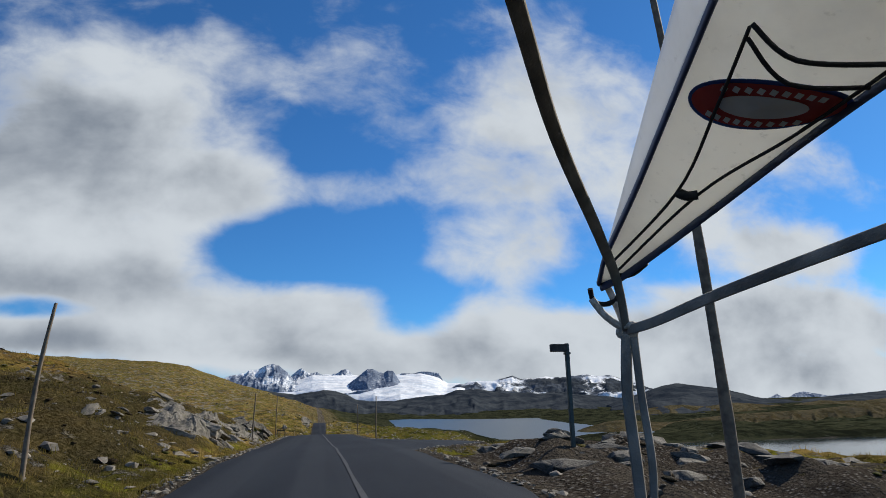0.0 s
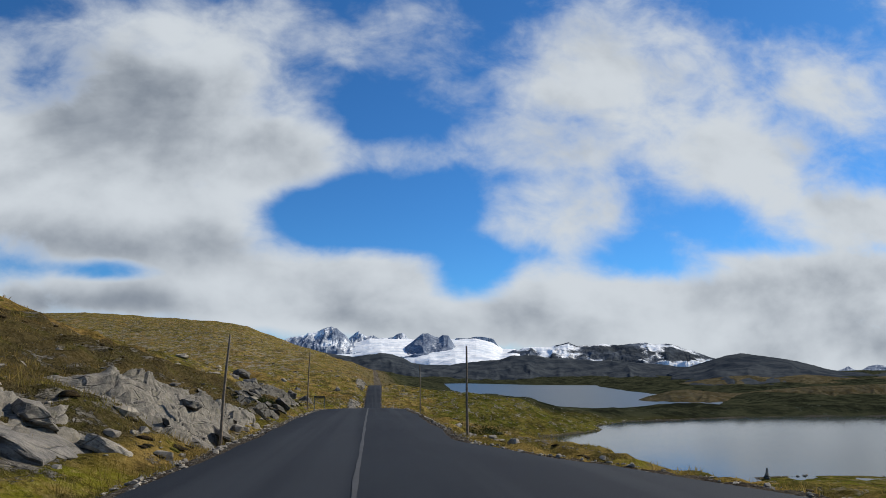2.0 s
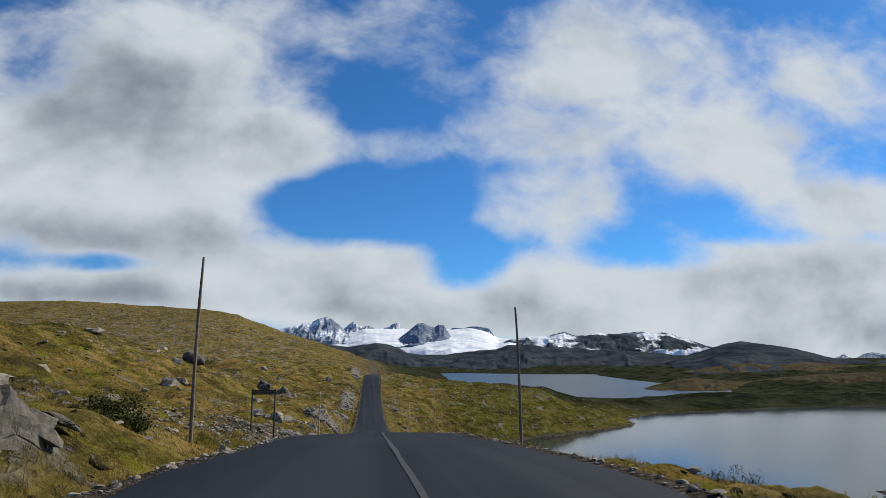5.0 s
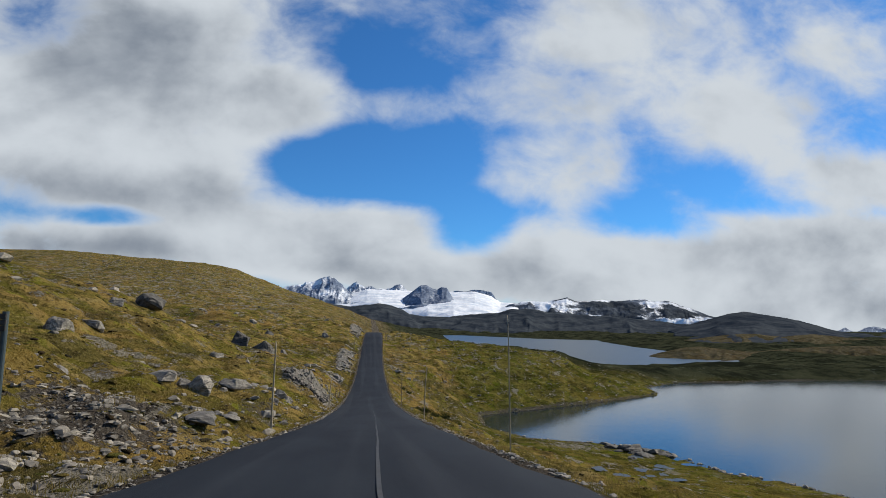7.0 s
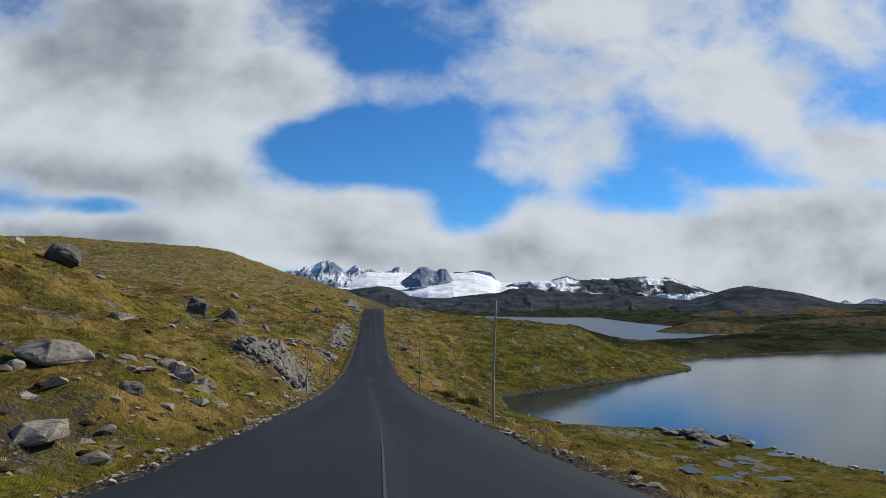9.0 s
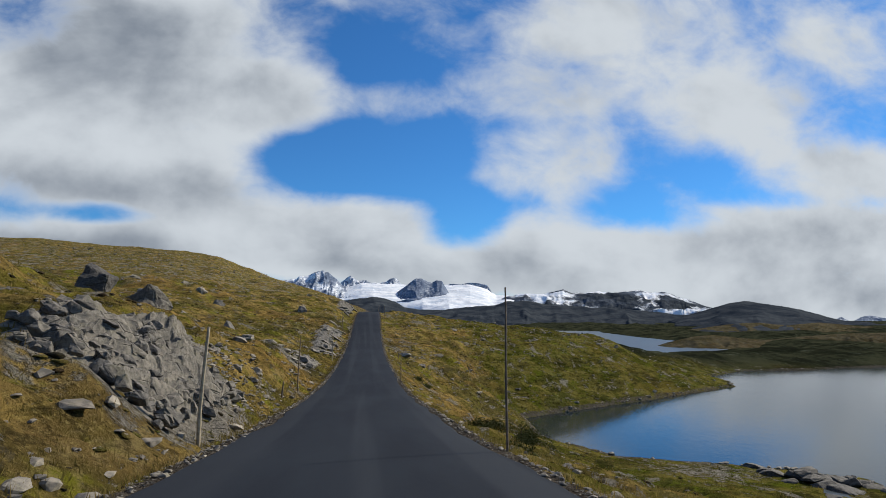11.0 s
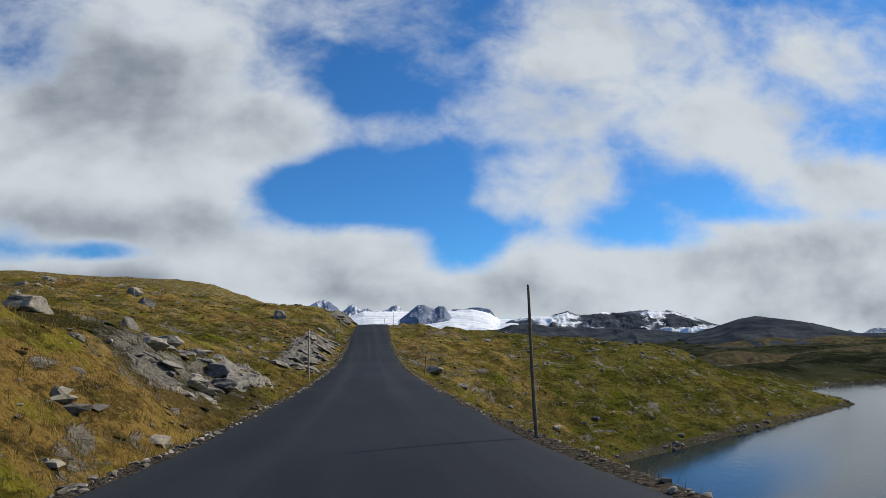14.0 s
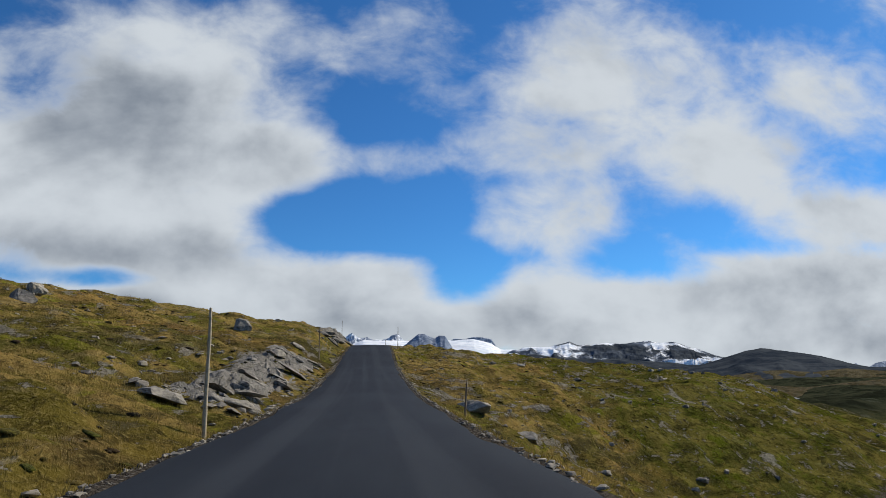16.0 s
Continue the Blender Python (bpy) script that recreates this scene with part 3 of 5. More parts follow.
gravel = np.maximum(gravel, 0.85 * np.exp(-((XS - 9.5) / 5.5) ** 2 - ((YS - 260 - 0.5 * (XS - 7)) / 1.6) ** 2))
rockiness = np.zeros_like(XS)
for cx, cy, rx, ry, w in [(-5.8, 30, 2.2, 5, 0.45), (-6.0, 52, 2.4, 9, 0.4), (-5.2, 127, 2.6, 6, 1.0), (-5.2, 158, 2.5, 6, 0.6), (-5.2, 196, 1.6, 16, 0.8), (-4.6, 255, 1.5, 30, 0.8),
                          (7, 20, 4, 6, 0.9), (-55, 160, 30, 60, 0.3), (30, 164, 9, 6, 0.55), (6, 205, 2, 25, 0.5), (5.2, 250, 1.5, 30, 0.5)]:
    rockiness = np.maximum(rockiness, w * np.exp(-((XS - cx) / rx) ** 2 - ((YS - cy) / ry) ** 2))
# colour mask for cloud shade on the moor beyond the lake
cloud_shade = np.maximum(np.where(XS > 40, smooth(252, 285, YS), smooth(330, 450, YS) * smooth(-60, 60, XS)), np.where(XS > 60, smooth(80, 150, XS) * 0.93, 0))
lake_green = smooth(6, 30, off_g) * (XS > 0) * smooth(110, 165, YS) * 0.95 + (XS > 0) * 0.25
scrub = np.where(XS < -4, smooth(0.8, 3.0, off_g) * (1 - smooth(9, 22, off_g)) * (1 - smooth(50, 72, YS)) * 1.05, 0) + np.where(XS < 0, 0.38 * smooth(30, 110, off_g), 0) + np.where(XS > 3, 0.35 * (1 - smooth(1.5, 8, off_g)), 0)
upper = np.where(XS < 0, smooth(25, 70, off_g) * (1 - smooth(500, 700, YS)), 0)
ground = tagged(grid_object("ground", XS, YS, ZS, MOOR, {"gravel": gravel, "rock": rockiness, "cloud_shade": cloud_shade, "lake_green": lake_green, "scrub": scrub, "upper": upper}), "autumn mountain moor of ochre grass, moss and bare rock", "ground", kind="structure")


def flat_water(name, poly, z, label, mat):
    bm = bmesh.new()
    cx, cy = sum(p[0] for p in poly) / len(poly), sum(p[1] for p in poly) / len(poly)
    ring = [bm.verts.new((cx + (x - cx) * 1.08 + (2 if x > cx else -2), cy + (y - cy) * 1.08 + (2 if y > cy else -2), z)) for x, y in poly]
    face = bm.faces.new(ring)
    if face.normal.z < 0 or face.calc_area() == 0:
        face.normal_flip()
    bmesh.ops.recalc_face_normals(bm, faces=bm.faces)
    bmesh.ops.triangulate(bm, faces=bm.faces[:])
    for f in bm.faces:
        if f.normal.z < 0:
            f.normal_flip()
    me = bpy.data.meshes.new(name)
    bm.to_mesh(me)
    bm.free()
    me.materials.append(mat)
    return tagged(new(name, me), label, "lake", kind="structure")


flat_water("water", LAKE, LAKE_Z, "calm grey-blue mountain lake with faint ripples", WATER)
flat_water("water", FAR_LAKE, FAR_LAKE_Z, "distant pale blue lake below the moor", FAR_WATER)

# ---- pools in the bog beside the lake ----
def pool(x, y, rx, ry, seed):
    r = np.random.default_rng(seed)
    k = 26
    z = ground_at(x, y) + 0.04
    ang = np.arange(k) / k * 2 * np.pi
    rad = 1 + 0.5 * fbm(np.cos(ang) * 1.6 + seed, np.sin(ang) * 1.4, seed, 3)
    ring = np.stack([x + rx * rad * np.cos(ang), y + ry * rad * np.sin(ang), np.full(k, z)], 1)
    co = np.concatenate([ring, [[x, y, z]]])
    fa = np.array([(i, (i + 1) % k, k) for i in range(k)])
    return tagged(mesh_object("water", co, fa, FAR_WATER), "shallow peat pool reflecting the bright sky", "pool", kind="structure")


for k, (x, y, rx, ry) in enumerate([(37.2, 157, 0.7, 1.5), (37.5, 151, 1.5, 1.1), (36.0, 148.6, 0.8, 0.6), (34.4, 141.5, 1.6, 0.9), (32.6, 143.6, 0.8, 0.6), (25.3, 133.2, 0.7, 1.0), (23.4, 135, 0.6, 0.9), (33.0, 147, 0.8, 1.0), (30.5, 141, 0.7, 0.7), (28.5, 137.5, 0.7, 0.9), (31.0, 138.4, 0.6, 0.5), (35.2, 145, 0.7, 0.8)]):
    pool(x, y, rx, ry, 500 + k)

# ---- road ----
ry = np.arange(-55, 330, 0.5)
cols = np.array([-1.04, -1.0, -0.98, -0.6, -0.2, 0.2, 0.6, 0.98, 1.0, 1.04])
side_l = road_x(ry) - HALF + 0.10 * fbm(ry / 2.3, ry * 0, 61, 3)
side_r = road_x(ry) + right_half(ry) + 0.10 * fbm(ry / 2.1, ry * 0 + 5, 62, 3)
mid, half = (side_l + side_r) / 2, (side_r - side_l) / 2
RX = mid[:, None] + half[:, None] * cols[None, :]
RYY = np.repeat(ry[:, None], len(cols), 1)


def road_surface(x, y, across):
    return road_z(y) + 0.035 - 0.05 * across ** 2 + 0.012 * fbm(x / 1.5, y / 4, 66, 3)


RZ = road_surface(RX, RYY, cols[None, :])
RZ[:, [0, -1]] -= 0.16
RZ[:, [1, -2]] -= 0.012
tagged(grid_object("road", RX, RYY, RZ, ASPHALT), "narrow dark asphalt mountain road without markings", "road", kind="structure")


def ribbon_on_road(name, y0, y1, offset, width, mat, label):
    yy = np.arange(y0, y1, 0.5)
    c = road_x(yy) + offset + 0.012 * fbm(yy / 3, yy * 0, 71, 3)
    w = width * (0.75 + 0.5 * np.abs(fbm(yy / 2, yy * 0 + 9, 72, 3)))
    w = w * np.clip((y1 - yy) / 40, 0.05, 1)
    X = np.stack([c - w / 2, c + w / 2], 1)
    Y = np.stack([yy, yy], 1)
    Z = road_surface(X, Y, np.minimum(np.abs(X - road_x(Y)) / HALF, 1)) + 0.006
    return tagged(grid_object(name, X, Y, Z, mat), label, "joint", kind="structure")


ribbon_on_road("trim", 4, 116, 0.22, 0.06, SEAM, "worn lighter paving joint along the asphalt")


# ---- far mountains ----
def crest_range(name, knots, dist, front, back, floor, snow, rough, seed, label, moor=0.0, spur=55.0, nx=300, ny=60, cut=0.40, patch=0.0, mat=None):
    """A range whose crest follows knots (slope across x/y, slope up z/y) at a distance, with spurs and gullies down both sides."""
    p0, p1 = knots[0][0], knots[-1][0]
    P, Y = np.meshgrid(np.linspace(p0 - 0.01, p1 + 0.01, nx), np.linspace(dist - front, dist + back, ny))
    b = np.where(Y < dist, (dist - Y) / front, (Y - dist) / back)
    wob = P + min(0.10 * (p1 - p0), 0.03) * b * fbm(P * 30, b * 1.5, seed, 3)
    crest = np.interp(wob, [k[0] for k in knots], [k[1] for k in knots], left=floor / dist, right=floor / dist) * dist
    jag = fbm(P * Y / 45, Y / 110, seed + 3, 4, 0.55)
    gully = np.abs(fbm(wob * spur, b * 0.8, seed + 5, 4, 0.55))
    fall = 1 - b ** 1.15
    z = floor + (crest - floor) * fall - (crest - floor) * cut * gully * smooth(0.0, 0.35, b) * (1 - smooth(0.7, 1, b)) + rough * jag * smooth(floor - 10, floor + 40, crest) * (0.35 + b)
    z = np.where(b > 0.97, floor - 60, z)
    rib = smooth(0.0, 0.35, gully)
    return tagged(grid_object(name, P * Y, Y, z, mat or MOUNTAIN, {"cloud_shade": 0.75 + 0 * P, "snow": snow + 0.16 * (rib - 0.5) + patch * fbm(P * 22, b * 3.0, seed + 8, 3), "moor": moor + 0 * P}), label, "mountains", kind="structure")


def glacier():
    P, Y = np.meshgrid(np.linspace(-0.075, 0.25, 260), np.linspace(2900, 4500, 90))
    line = np.interp(P, [-0.075, -0.0646, -0.039, -0.0045, 0.03, 0.057, 0.119, 0.164, 0.191, 0.205, 0.223, 0.25], [0.022, 0.0262, 0.0396, 0.0479, 0.0475, 0.0461, 0.0461, 0.0485, 0.0426, 0.0325, 0.0323, 0.027])
    lip = np.interp(P, [-0.06, 0.0, 0.05, 0.09, 0.13, 0.2, 0.24, 0.26], [3700, 3560, 3380, 3150, 3050, 3250, 3500, 3700])
    t = np.clip((Y - lip) / (4150 - lip), -0.4, 1.1)
    base = np.interp(P, [-0.06, -0.03, 0.013, 0.066, 0.10, 0.136, 0.172, 0.20, 0.222, 0.25], [0.0253, 0.0204, 0.024, 0.0101, 0.0096, 0.0125, 0.0155, 0.015, 0.023, 0.022])
    z = Y * (base + (line - base) * np.clip(t, 0, 1) ** 0.75) - np.where(t < 0, -t * 260, 0) + 5 * fbm(P * 40, Y / 120, 5, 4)
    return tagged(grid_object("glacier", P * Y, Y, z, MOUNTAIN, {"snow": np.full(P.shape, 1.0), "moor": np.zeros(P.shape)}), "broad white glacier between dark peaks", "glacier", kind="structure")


glacier()
MASSIF = [(-0.150, 0.040), (-0.125, 0.0488), (-0.104, 0.0518), (-0.098, 0.057), (-0.086, 0.0581), (-0.074, 0.0635), (-0.064, 0.0665), (-0.055, 0.0629), (-0.046, 0.0552), (-0.0375, 0.0466), (-0.029, 0.0397), (-0.022, 0.032)]
SPIRES = [(-0.045, 0.036), (-0.0375, 0.0466), (-0.031, 0.052), (-0.0256, 0.0573), (-0.0213, 0.0602), (-0.015, 0.054), (-0.009, 0.0506), (-0.003, 0.0524), (0.002, 0.0533), (0.009, 0.0499), (0.022, 0.0483), (0.033, 0.0512), (0.041, 0.0557), (0.048, 0.0567), (0.054, 0.0515), (0.06, 0.0436), (0.066, 0.036)]
ISLAND = [(0.038, 0.022), (0.0411, 0.0274), (0.05, 0.0345), (0.061, 0.0426), (0.0725, 0.0516), (0.0786, 0.0563), (0.0875, 0.0562), (0.0964, 0.0519), (0.1036, 0.0502), (0.11, 0.0541), (0.1187, 0.0531), (0.124, 0.0461), (0.1295, 0.0373), (0.137, 0.0312), (0.142, 0.0277), (0.147, 0.02)]
CLIFF = [(0.125, 0.044), (0.1324, 0.0499), (0.15, 0.0494), (0.164, 0.0514), (0.177, 0.0516), (0.191, 0.0489), (0.1965, 0.0409), (0.202, 0.0329), (0.206, 0.028)]
SNOWY = [(0.205, 0.025), (0.227, 0.0323), (0.254, 0.0362), (0.282, 0.0365), (0.30, 0.0395), (0.314, 0.0445), (0.328, 0.038), (0.347, 0.0382), (0.37, 0.042), (0.394, 0.0388), (0.4225, 0.0419), (0.4416, 0.0442), (0.46, 0.0415), (0.485, 0.0427), (0.504, 0.0356), (0.528, 0.0303), (0.547, 0.0232), (0.58, 0.012)]
HORIZON = [(0.70, -0.004), (0.776, -0.0017), (0.797, 0.006), (0.809, 0.0004), (0.817, -0.0014), (0.833, 0.0063), (0.85, 0.0086), (0.87, 0.006), (0.90, 0.001), (0.95, 0.004), (1.0, -0.004)]
SADDLE = [(-0.16, 0.03), (-0.10, 0.030), (-0.0297, 0.0203), (-0.004, 0.024), (0.013, 0.0268), (0.03, 0.0244), (0.048, 0.0185), (0.061, 0.0109), (0.08, 0.009), (0.12, 0.008), (0.15, 0.0125), (0.17, 0.0145), (0.20, 0.0155), (0.22, 0.022), (0.255, 0.0238), (0.29, 0.0175), (0.33, 0.0165), (0.385, 0.0145), (0.44, 0.011), (0.50, 0.006), (0.56, 0.002), (0.62, -0.008)]
ROUNDED = [(0.47, -0.006), (0.50, 0.004), (0.534, 0.012), (0.573, 0.0235), (0.602, 0.0281), (0.631, 0.0248), (0.67, 0.0204), (0.709, 0.0135), (0.748, 0.0035), (0.778, -0.001), (0.836, -0.0045), (0.95, 0.004), (1.1, 0.014), (1.3, 0.030), (1.6, 0.040), (1.9, 0.03)]
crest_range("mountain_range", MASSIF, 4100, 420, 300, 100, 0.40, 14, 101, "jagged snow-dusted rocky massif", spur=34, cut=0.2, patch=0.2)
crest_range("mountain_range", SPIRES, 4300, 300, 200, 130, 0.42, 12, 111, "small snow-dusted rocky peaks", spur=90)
crest_range("mountain_range", ISLAND, 3750, 330, 300, 70, 0.30, 6, 131, "rock island rising out of the glacier, haze blue in its colour", moor=0.05, spur=22, cut=0.22)
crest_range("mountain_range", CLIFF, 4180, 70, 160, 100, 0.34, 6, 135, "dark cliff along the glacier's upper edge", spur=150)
crest_range("mountain_range", SNOWY, 3700, 620, 500, 30, 0.29, 9, 141, "mountains with old snow fields, shade and haze in their colour", spur=18, nx=420, cut=0.25, patch=0.60, moor=0.58)
crest_range("mountain_range", HORIZON, 3950, 300, 300, -60, 0.36, 5, 151, "peaks on the horizon, haze blue in their colour", spur=40)
crest_range("mountain_range", SADDLE, 2650, 900, 600, -44, 0.12, 5, 161, "foothills below the glacier, cloud shade in their colour", moor=0.85, spur=11, nx=460, cut=0.22)
crest_range("mountain_range", ROUNDED, 1850, 800, 500, -38, 0.03, 4, 171, "long rounded hill beyond the lakes, cloud shade in its colour", moor=0.9, spur=7, nx=460, cut=0.15)

HUMMOCKS = [(0.40, -0.048), (0.43, -0.038), (0.47, -0.030), (0.50, -0.027), (0.54, -0.031), (0.58, -0.034), (0.63, -0.029), (0.70, -0.024), (0.76, -0.021), (0.84, -0.020), (0.92, -0.015), (1.1, -0.012), (1.4, -0.010)]
MIDDLE_HILL = [(0.46, -0.026), (0.50, -0.018), (0.56, -0.010), (0.61, -0.007), (0.66, -0.011), (0.71, -0.006), (0.76, -0.009), (0.82, -0.012), (0.88, -0.005), (0.96, -0.008), (1.1, 0.001), (1.4, 0.006)]
crest_range("mountain_range", HUMMOCKS, 770, 95, 130, -36, 0.0, 2.5, 181, "low rocky point and hummocks beside the far lake", moor=1.0, spur=26, nx=420, cut=0.35, mat=MOOR)
crest_range("mountain_range", MIDDLE_HILL, 1280, 260, 240, -40, 0.0, 3.5, 191, "low hills between lake and mountains, cloud shade in their colour", moor=1.0, spur=16, nx=420, cut=0.3, mat=MOOR)


# ---- rocks ----
def hull_rock(rng, size, points=18, fine=0):
    """An angular block: the hull of random points in a rounded box, edges crisp, faces slightly worn when fine."""
    d = rng.normal(size=(points, 3))
    p = d / (np.abs(d) ** 5).sum(1)[:, None] ** 0.2 * rng.uniform(0.80, 1.02, (points, 1))
    p[:, :2] *= 1 - 0.20 * p[:, 2:]
    bm = bmesh.new()
    for q in p * np.array(size) * 0.56:
        bm.verts.new(q)
    r = bmesh.ops.convex_hull(bm, input=bm.verts[:])
    bmesh.ops.delete(bm, geom=[v for v in r["geom_interior"] if isinstance(v, bmesh.types.BMVert)], context="VERTS")
    for v in [v for v in bm.verts if not v.link_faces]:
        bm.verts.remove(v)
    if fine:
        bmesh.ops.bevel(bm, geom=bm.edges[:], offset=0.035 * min(size), segments=1, affect="EDGES", clamp_overlap=True)
        bmesh.ops.triangulate(bm, faces=bm.faces[:])
        bmesh.ops.subdivide_edges(bm, edges=bm.edges[:], cuts=fine, use_grid_fill=True)
    bmesh.ops.triangulate(bm, faces=bm.faces[:])
    bm.verts.index_update()
    co = np.array([v.co[:] for v in bm.verts])
    fa = np.array([[v.index for v in f.verts] for f in bm.faces])
    bm.free()
    if fine:
        k = int(rng.integers(0, 90))
        m = 0.5 * (size[0] + size[1])
        g = fbm(co[:, 0] * 3.1 / m + co[:, 2] * 2.3 / m, co[:, 1] * 3.1 / m - co[:, 2] * 2.7 / m, k, 4)
        step = fbm(co[:, 2] * 7 / m + 0.3 * co[:, 0] / m, co[:, 0] * 0.6 / m, k + 3, 3)
        co = co * (1 + 0.11 * g + 0.07 * step)[:, None]
    return co, fa


def turn(p, rx, ry, rz):
    m = np.array(Euler((rx, ry, rz)).to_matrix())
    return p @ m.T


def rock(name, x, y, size, rng, label, category="boulder", fine=2, sink=0.36, tilt=0.3, group="", mat=None):
    p, fa = hull_rock(rng, size, 20, fine)
    tilt = tilt * min(1.0, 1.3 * size[2] / size[0])
    p = turn(p, rng.uniform(-tilt, tilt), rng.uniform(-tilt, tilt), rng.uniform(0, 6.28))
    low = p[:, 2].min()
    p[:, 2] -= low + sink * (p[:, 2].max() - low)
    ob = mesh_object(name, p, fa, mat or ROCK, flat=True)
    ob.location = (x, y, ground_at(x, y))
    return tagged(ob, label, category, group)


rng = np.random.default_rng(11)
BIG = [(-23.6, 141.5, 3.2, 2.4, 2.0), (-15.6, 149, 2.7, 2.2, 2.2), (-13.2, 150.8, 3.0, 2.3, 2.4), (-6.3, 94.9, 1.0, 0.85, 0.85), (-7.2, 104.8, 1.5, 1.0, 0.6), (-6.6, 111.6, 0.9, 0.8, 0.6)]
LOWER_SLOPE = [
    (-5.2, 90.6, 1.7, 0.28), (-5.8, 91.8, 1.0, 0.25), (-4.85, 92.9, 1.2, 0.25), (-7.6, 94.8, 1.2, 0.4), (-7.0, 95.2, 0.8, 0.5), (-16.7, 111, 1.6, 0.8),
    (-4.6, 99.2, 1.3, 0.45), (-5.3, 108.3, 0.9, 0.6), (-6.0, 110.5, 0.8, 0.5), (-4.9, 103.5, 0.6, 0.35), (-5.0, 109.7, 0.8, 0.5), (-7.4, 109.9, 0.8, 0.5),
    (-7.2, 60.2, 1.2, 1.0), (-10, 92, 1.4, 0.8), (-16, 105, 1.5, 1.0), (-9.0, 68, 1.2, 0.8), (-13, 75, 1.5, 0.9),
]
UPPER_SLOPE = [
    (-4.9, 136, 0.6, 0.35), (-4.4, 136.8, 0.45, 0.3), (-6.6, 145.6, 0.9, 0.35), (-8.2, 157.3, 1.5, 0.6), (-8.6, 169.2, 1.7, 0.6), (-5.7, 158.6, 0.9, 0.45),
    (-4.7, 162.5, 1.6, 0.6), (-4.6, 139, 0.7, 0.4), (-14.7, 182.5, 2.1, 1.5), (-20.2, 202.2, 2.4, 1.6), (-4.5, 158.2, 1.0, 0.5), (-4.1, 161.8, 1.3, 0.7),
    (-4.2, 160.4, 0.9, 0.5), (-6.4, 160, 0.9, 0.5), (-10.2, 217.5, 2.0, 1.3), (-8.2, 173.8, 1.5, 0.9), (-17.5, 175, 1.4, 1.0), (-22, 128, 1.7, 1.1),
    (-12, 122, 1.3, 0.8), (-30, 170, 2.2, 1.5), (-26, 215, 2.2, 1.5),
]
LAKE_SLOPE = [
    (5.3, 190.5, 2.0, 0.6), (7.2, 189.0, 1.5, 0.6), (5.6, 112, 1.0, 0.5),
]
# boulders past y 140 take the darkest copy, for their shaded near faces
for x, y, a, b, c in BIG:
    rock("boulder", x, y, (a, b, c), rng, "large angular grey boulder standing on the hillside", fine=3, sink=0.2, tilt=0.15, group="boulders on the hillside", mat=DIMMED_ROCK if y > 140 else ROCK)
for x, y, a, c in LOWER_SLOPE + UPPER_SLOPE + LAKE_SLOPE:
    rock("boulder", x, y, (a * 0.8, a * 0.65, c * 0.95), rng, "angular grey boulder half sunk in the turf", sink=0.42, group="boulders on the hillside")


def cell(i, j, seed):
    return lattice(i, j, seed)


def bedrock_face(base, y0, y1, u0, u1, bulge, bed, seed, mat, step=0.055, gaps=0.0):
    """Layered bedrock: beds dip along the bank and break into blocks."""
    ny, nu = int((y1 - y0) / step), int((u1 - u0) / step)
    Y, U = np.meshgrid(np.linspace(y0, y1, ny), np.linspace(u0, u1, nu), indexing="ij")
    X = road_x(Y) - EDGE - U
    ey, eu = (Y - y0) / (y1 - y0), (U - u0) / (u1 - u0)
    env = smooth(0, 0.22, ey) * (1 - smooth(0.78, 1, ey)) * smooth(0, 0.18, eu) * (1 - smooth(0.6, 1, eu))
    env = np.clip(env - gaps + (0.30 + gaps) * fbm(Y / 2.2, U / 1.3, seed, 4) * smooth(0.02, 0.3, env), 0, 1.2)
    bend = 0.16 * fbm(Y / 3, U / 3, seed + 1, 4)
    s = (U * 0.85 + Y * 0.55) / bed + bend / bed
    i = np.floor(s)
    saw = s - i
    t = (Y * 0.85 - U * 0.55) / (bed * 2.6) + 7 * cell(i, 0 * i, seed + 2) + 0.25 * fbm(Y / 0.8, U / 0.8, seed + 5, 3)
    j = np.floor(t)
    lift = 0.62 * cell(i, 0 * i + 3, seed + 3) + 0.38 * cell(i, j, seed + 4)
    edge = np.minimum(smooth(0, 0.10, saw), 1 - smooth(0.94, 1.0, saw)) * np.minimum(smooth(0, 0.05, t - j), 1 - smooth(0.95, 1, t - j))
    d = env * (bulge * (0.30 + 0.7 * lift) + bed * 1.0 * (saw - 0.5) - 0.22 * bed * (1 - edge)) + 0.03 * fbm(Y / 0.25, U / 0.25, seed + 6, 3) * env
    Z = ground_height(X, Y) - 0.10 + d * 0.85
    X = X + d * 0.55 - 0.1
    co = np.stack([X, Y, Z], -1).reshape(-1, 3) - np.array(base.location)
    k = (np.arange(ny - 1)[:, None] * nu + np.arange(nu - 1)[None, :]).ravel()
    return mesh_object("bedrock", co, np.stack([k, k + 1, k + nu + 1, k + nu], -1), mat, flat=True, parent=base)


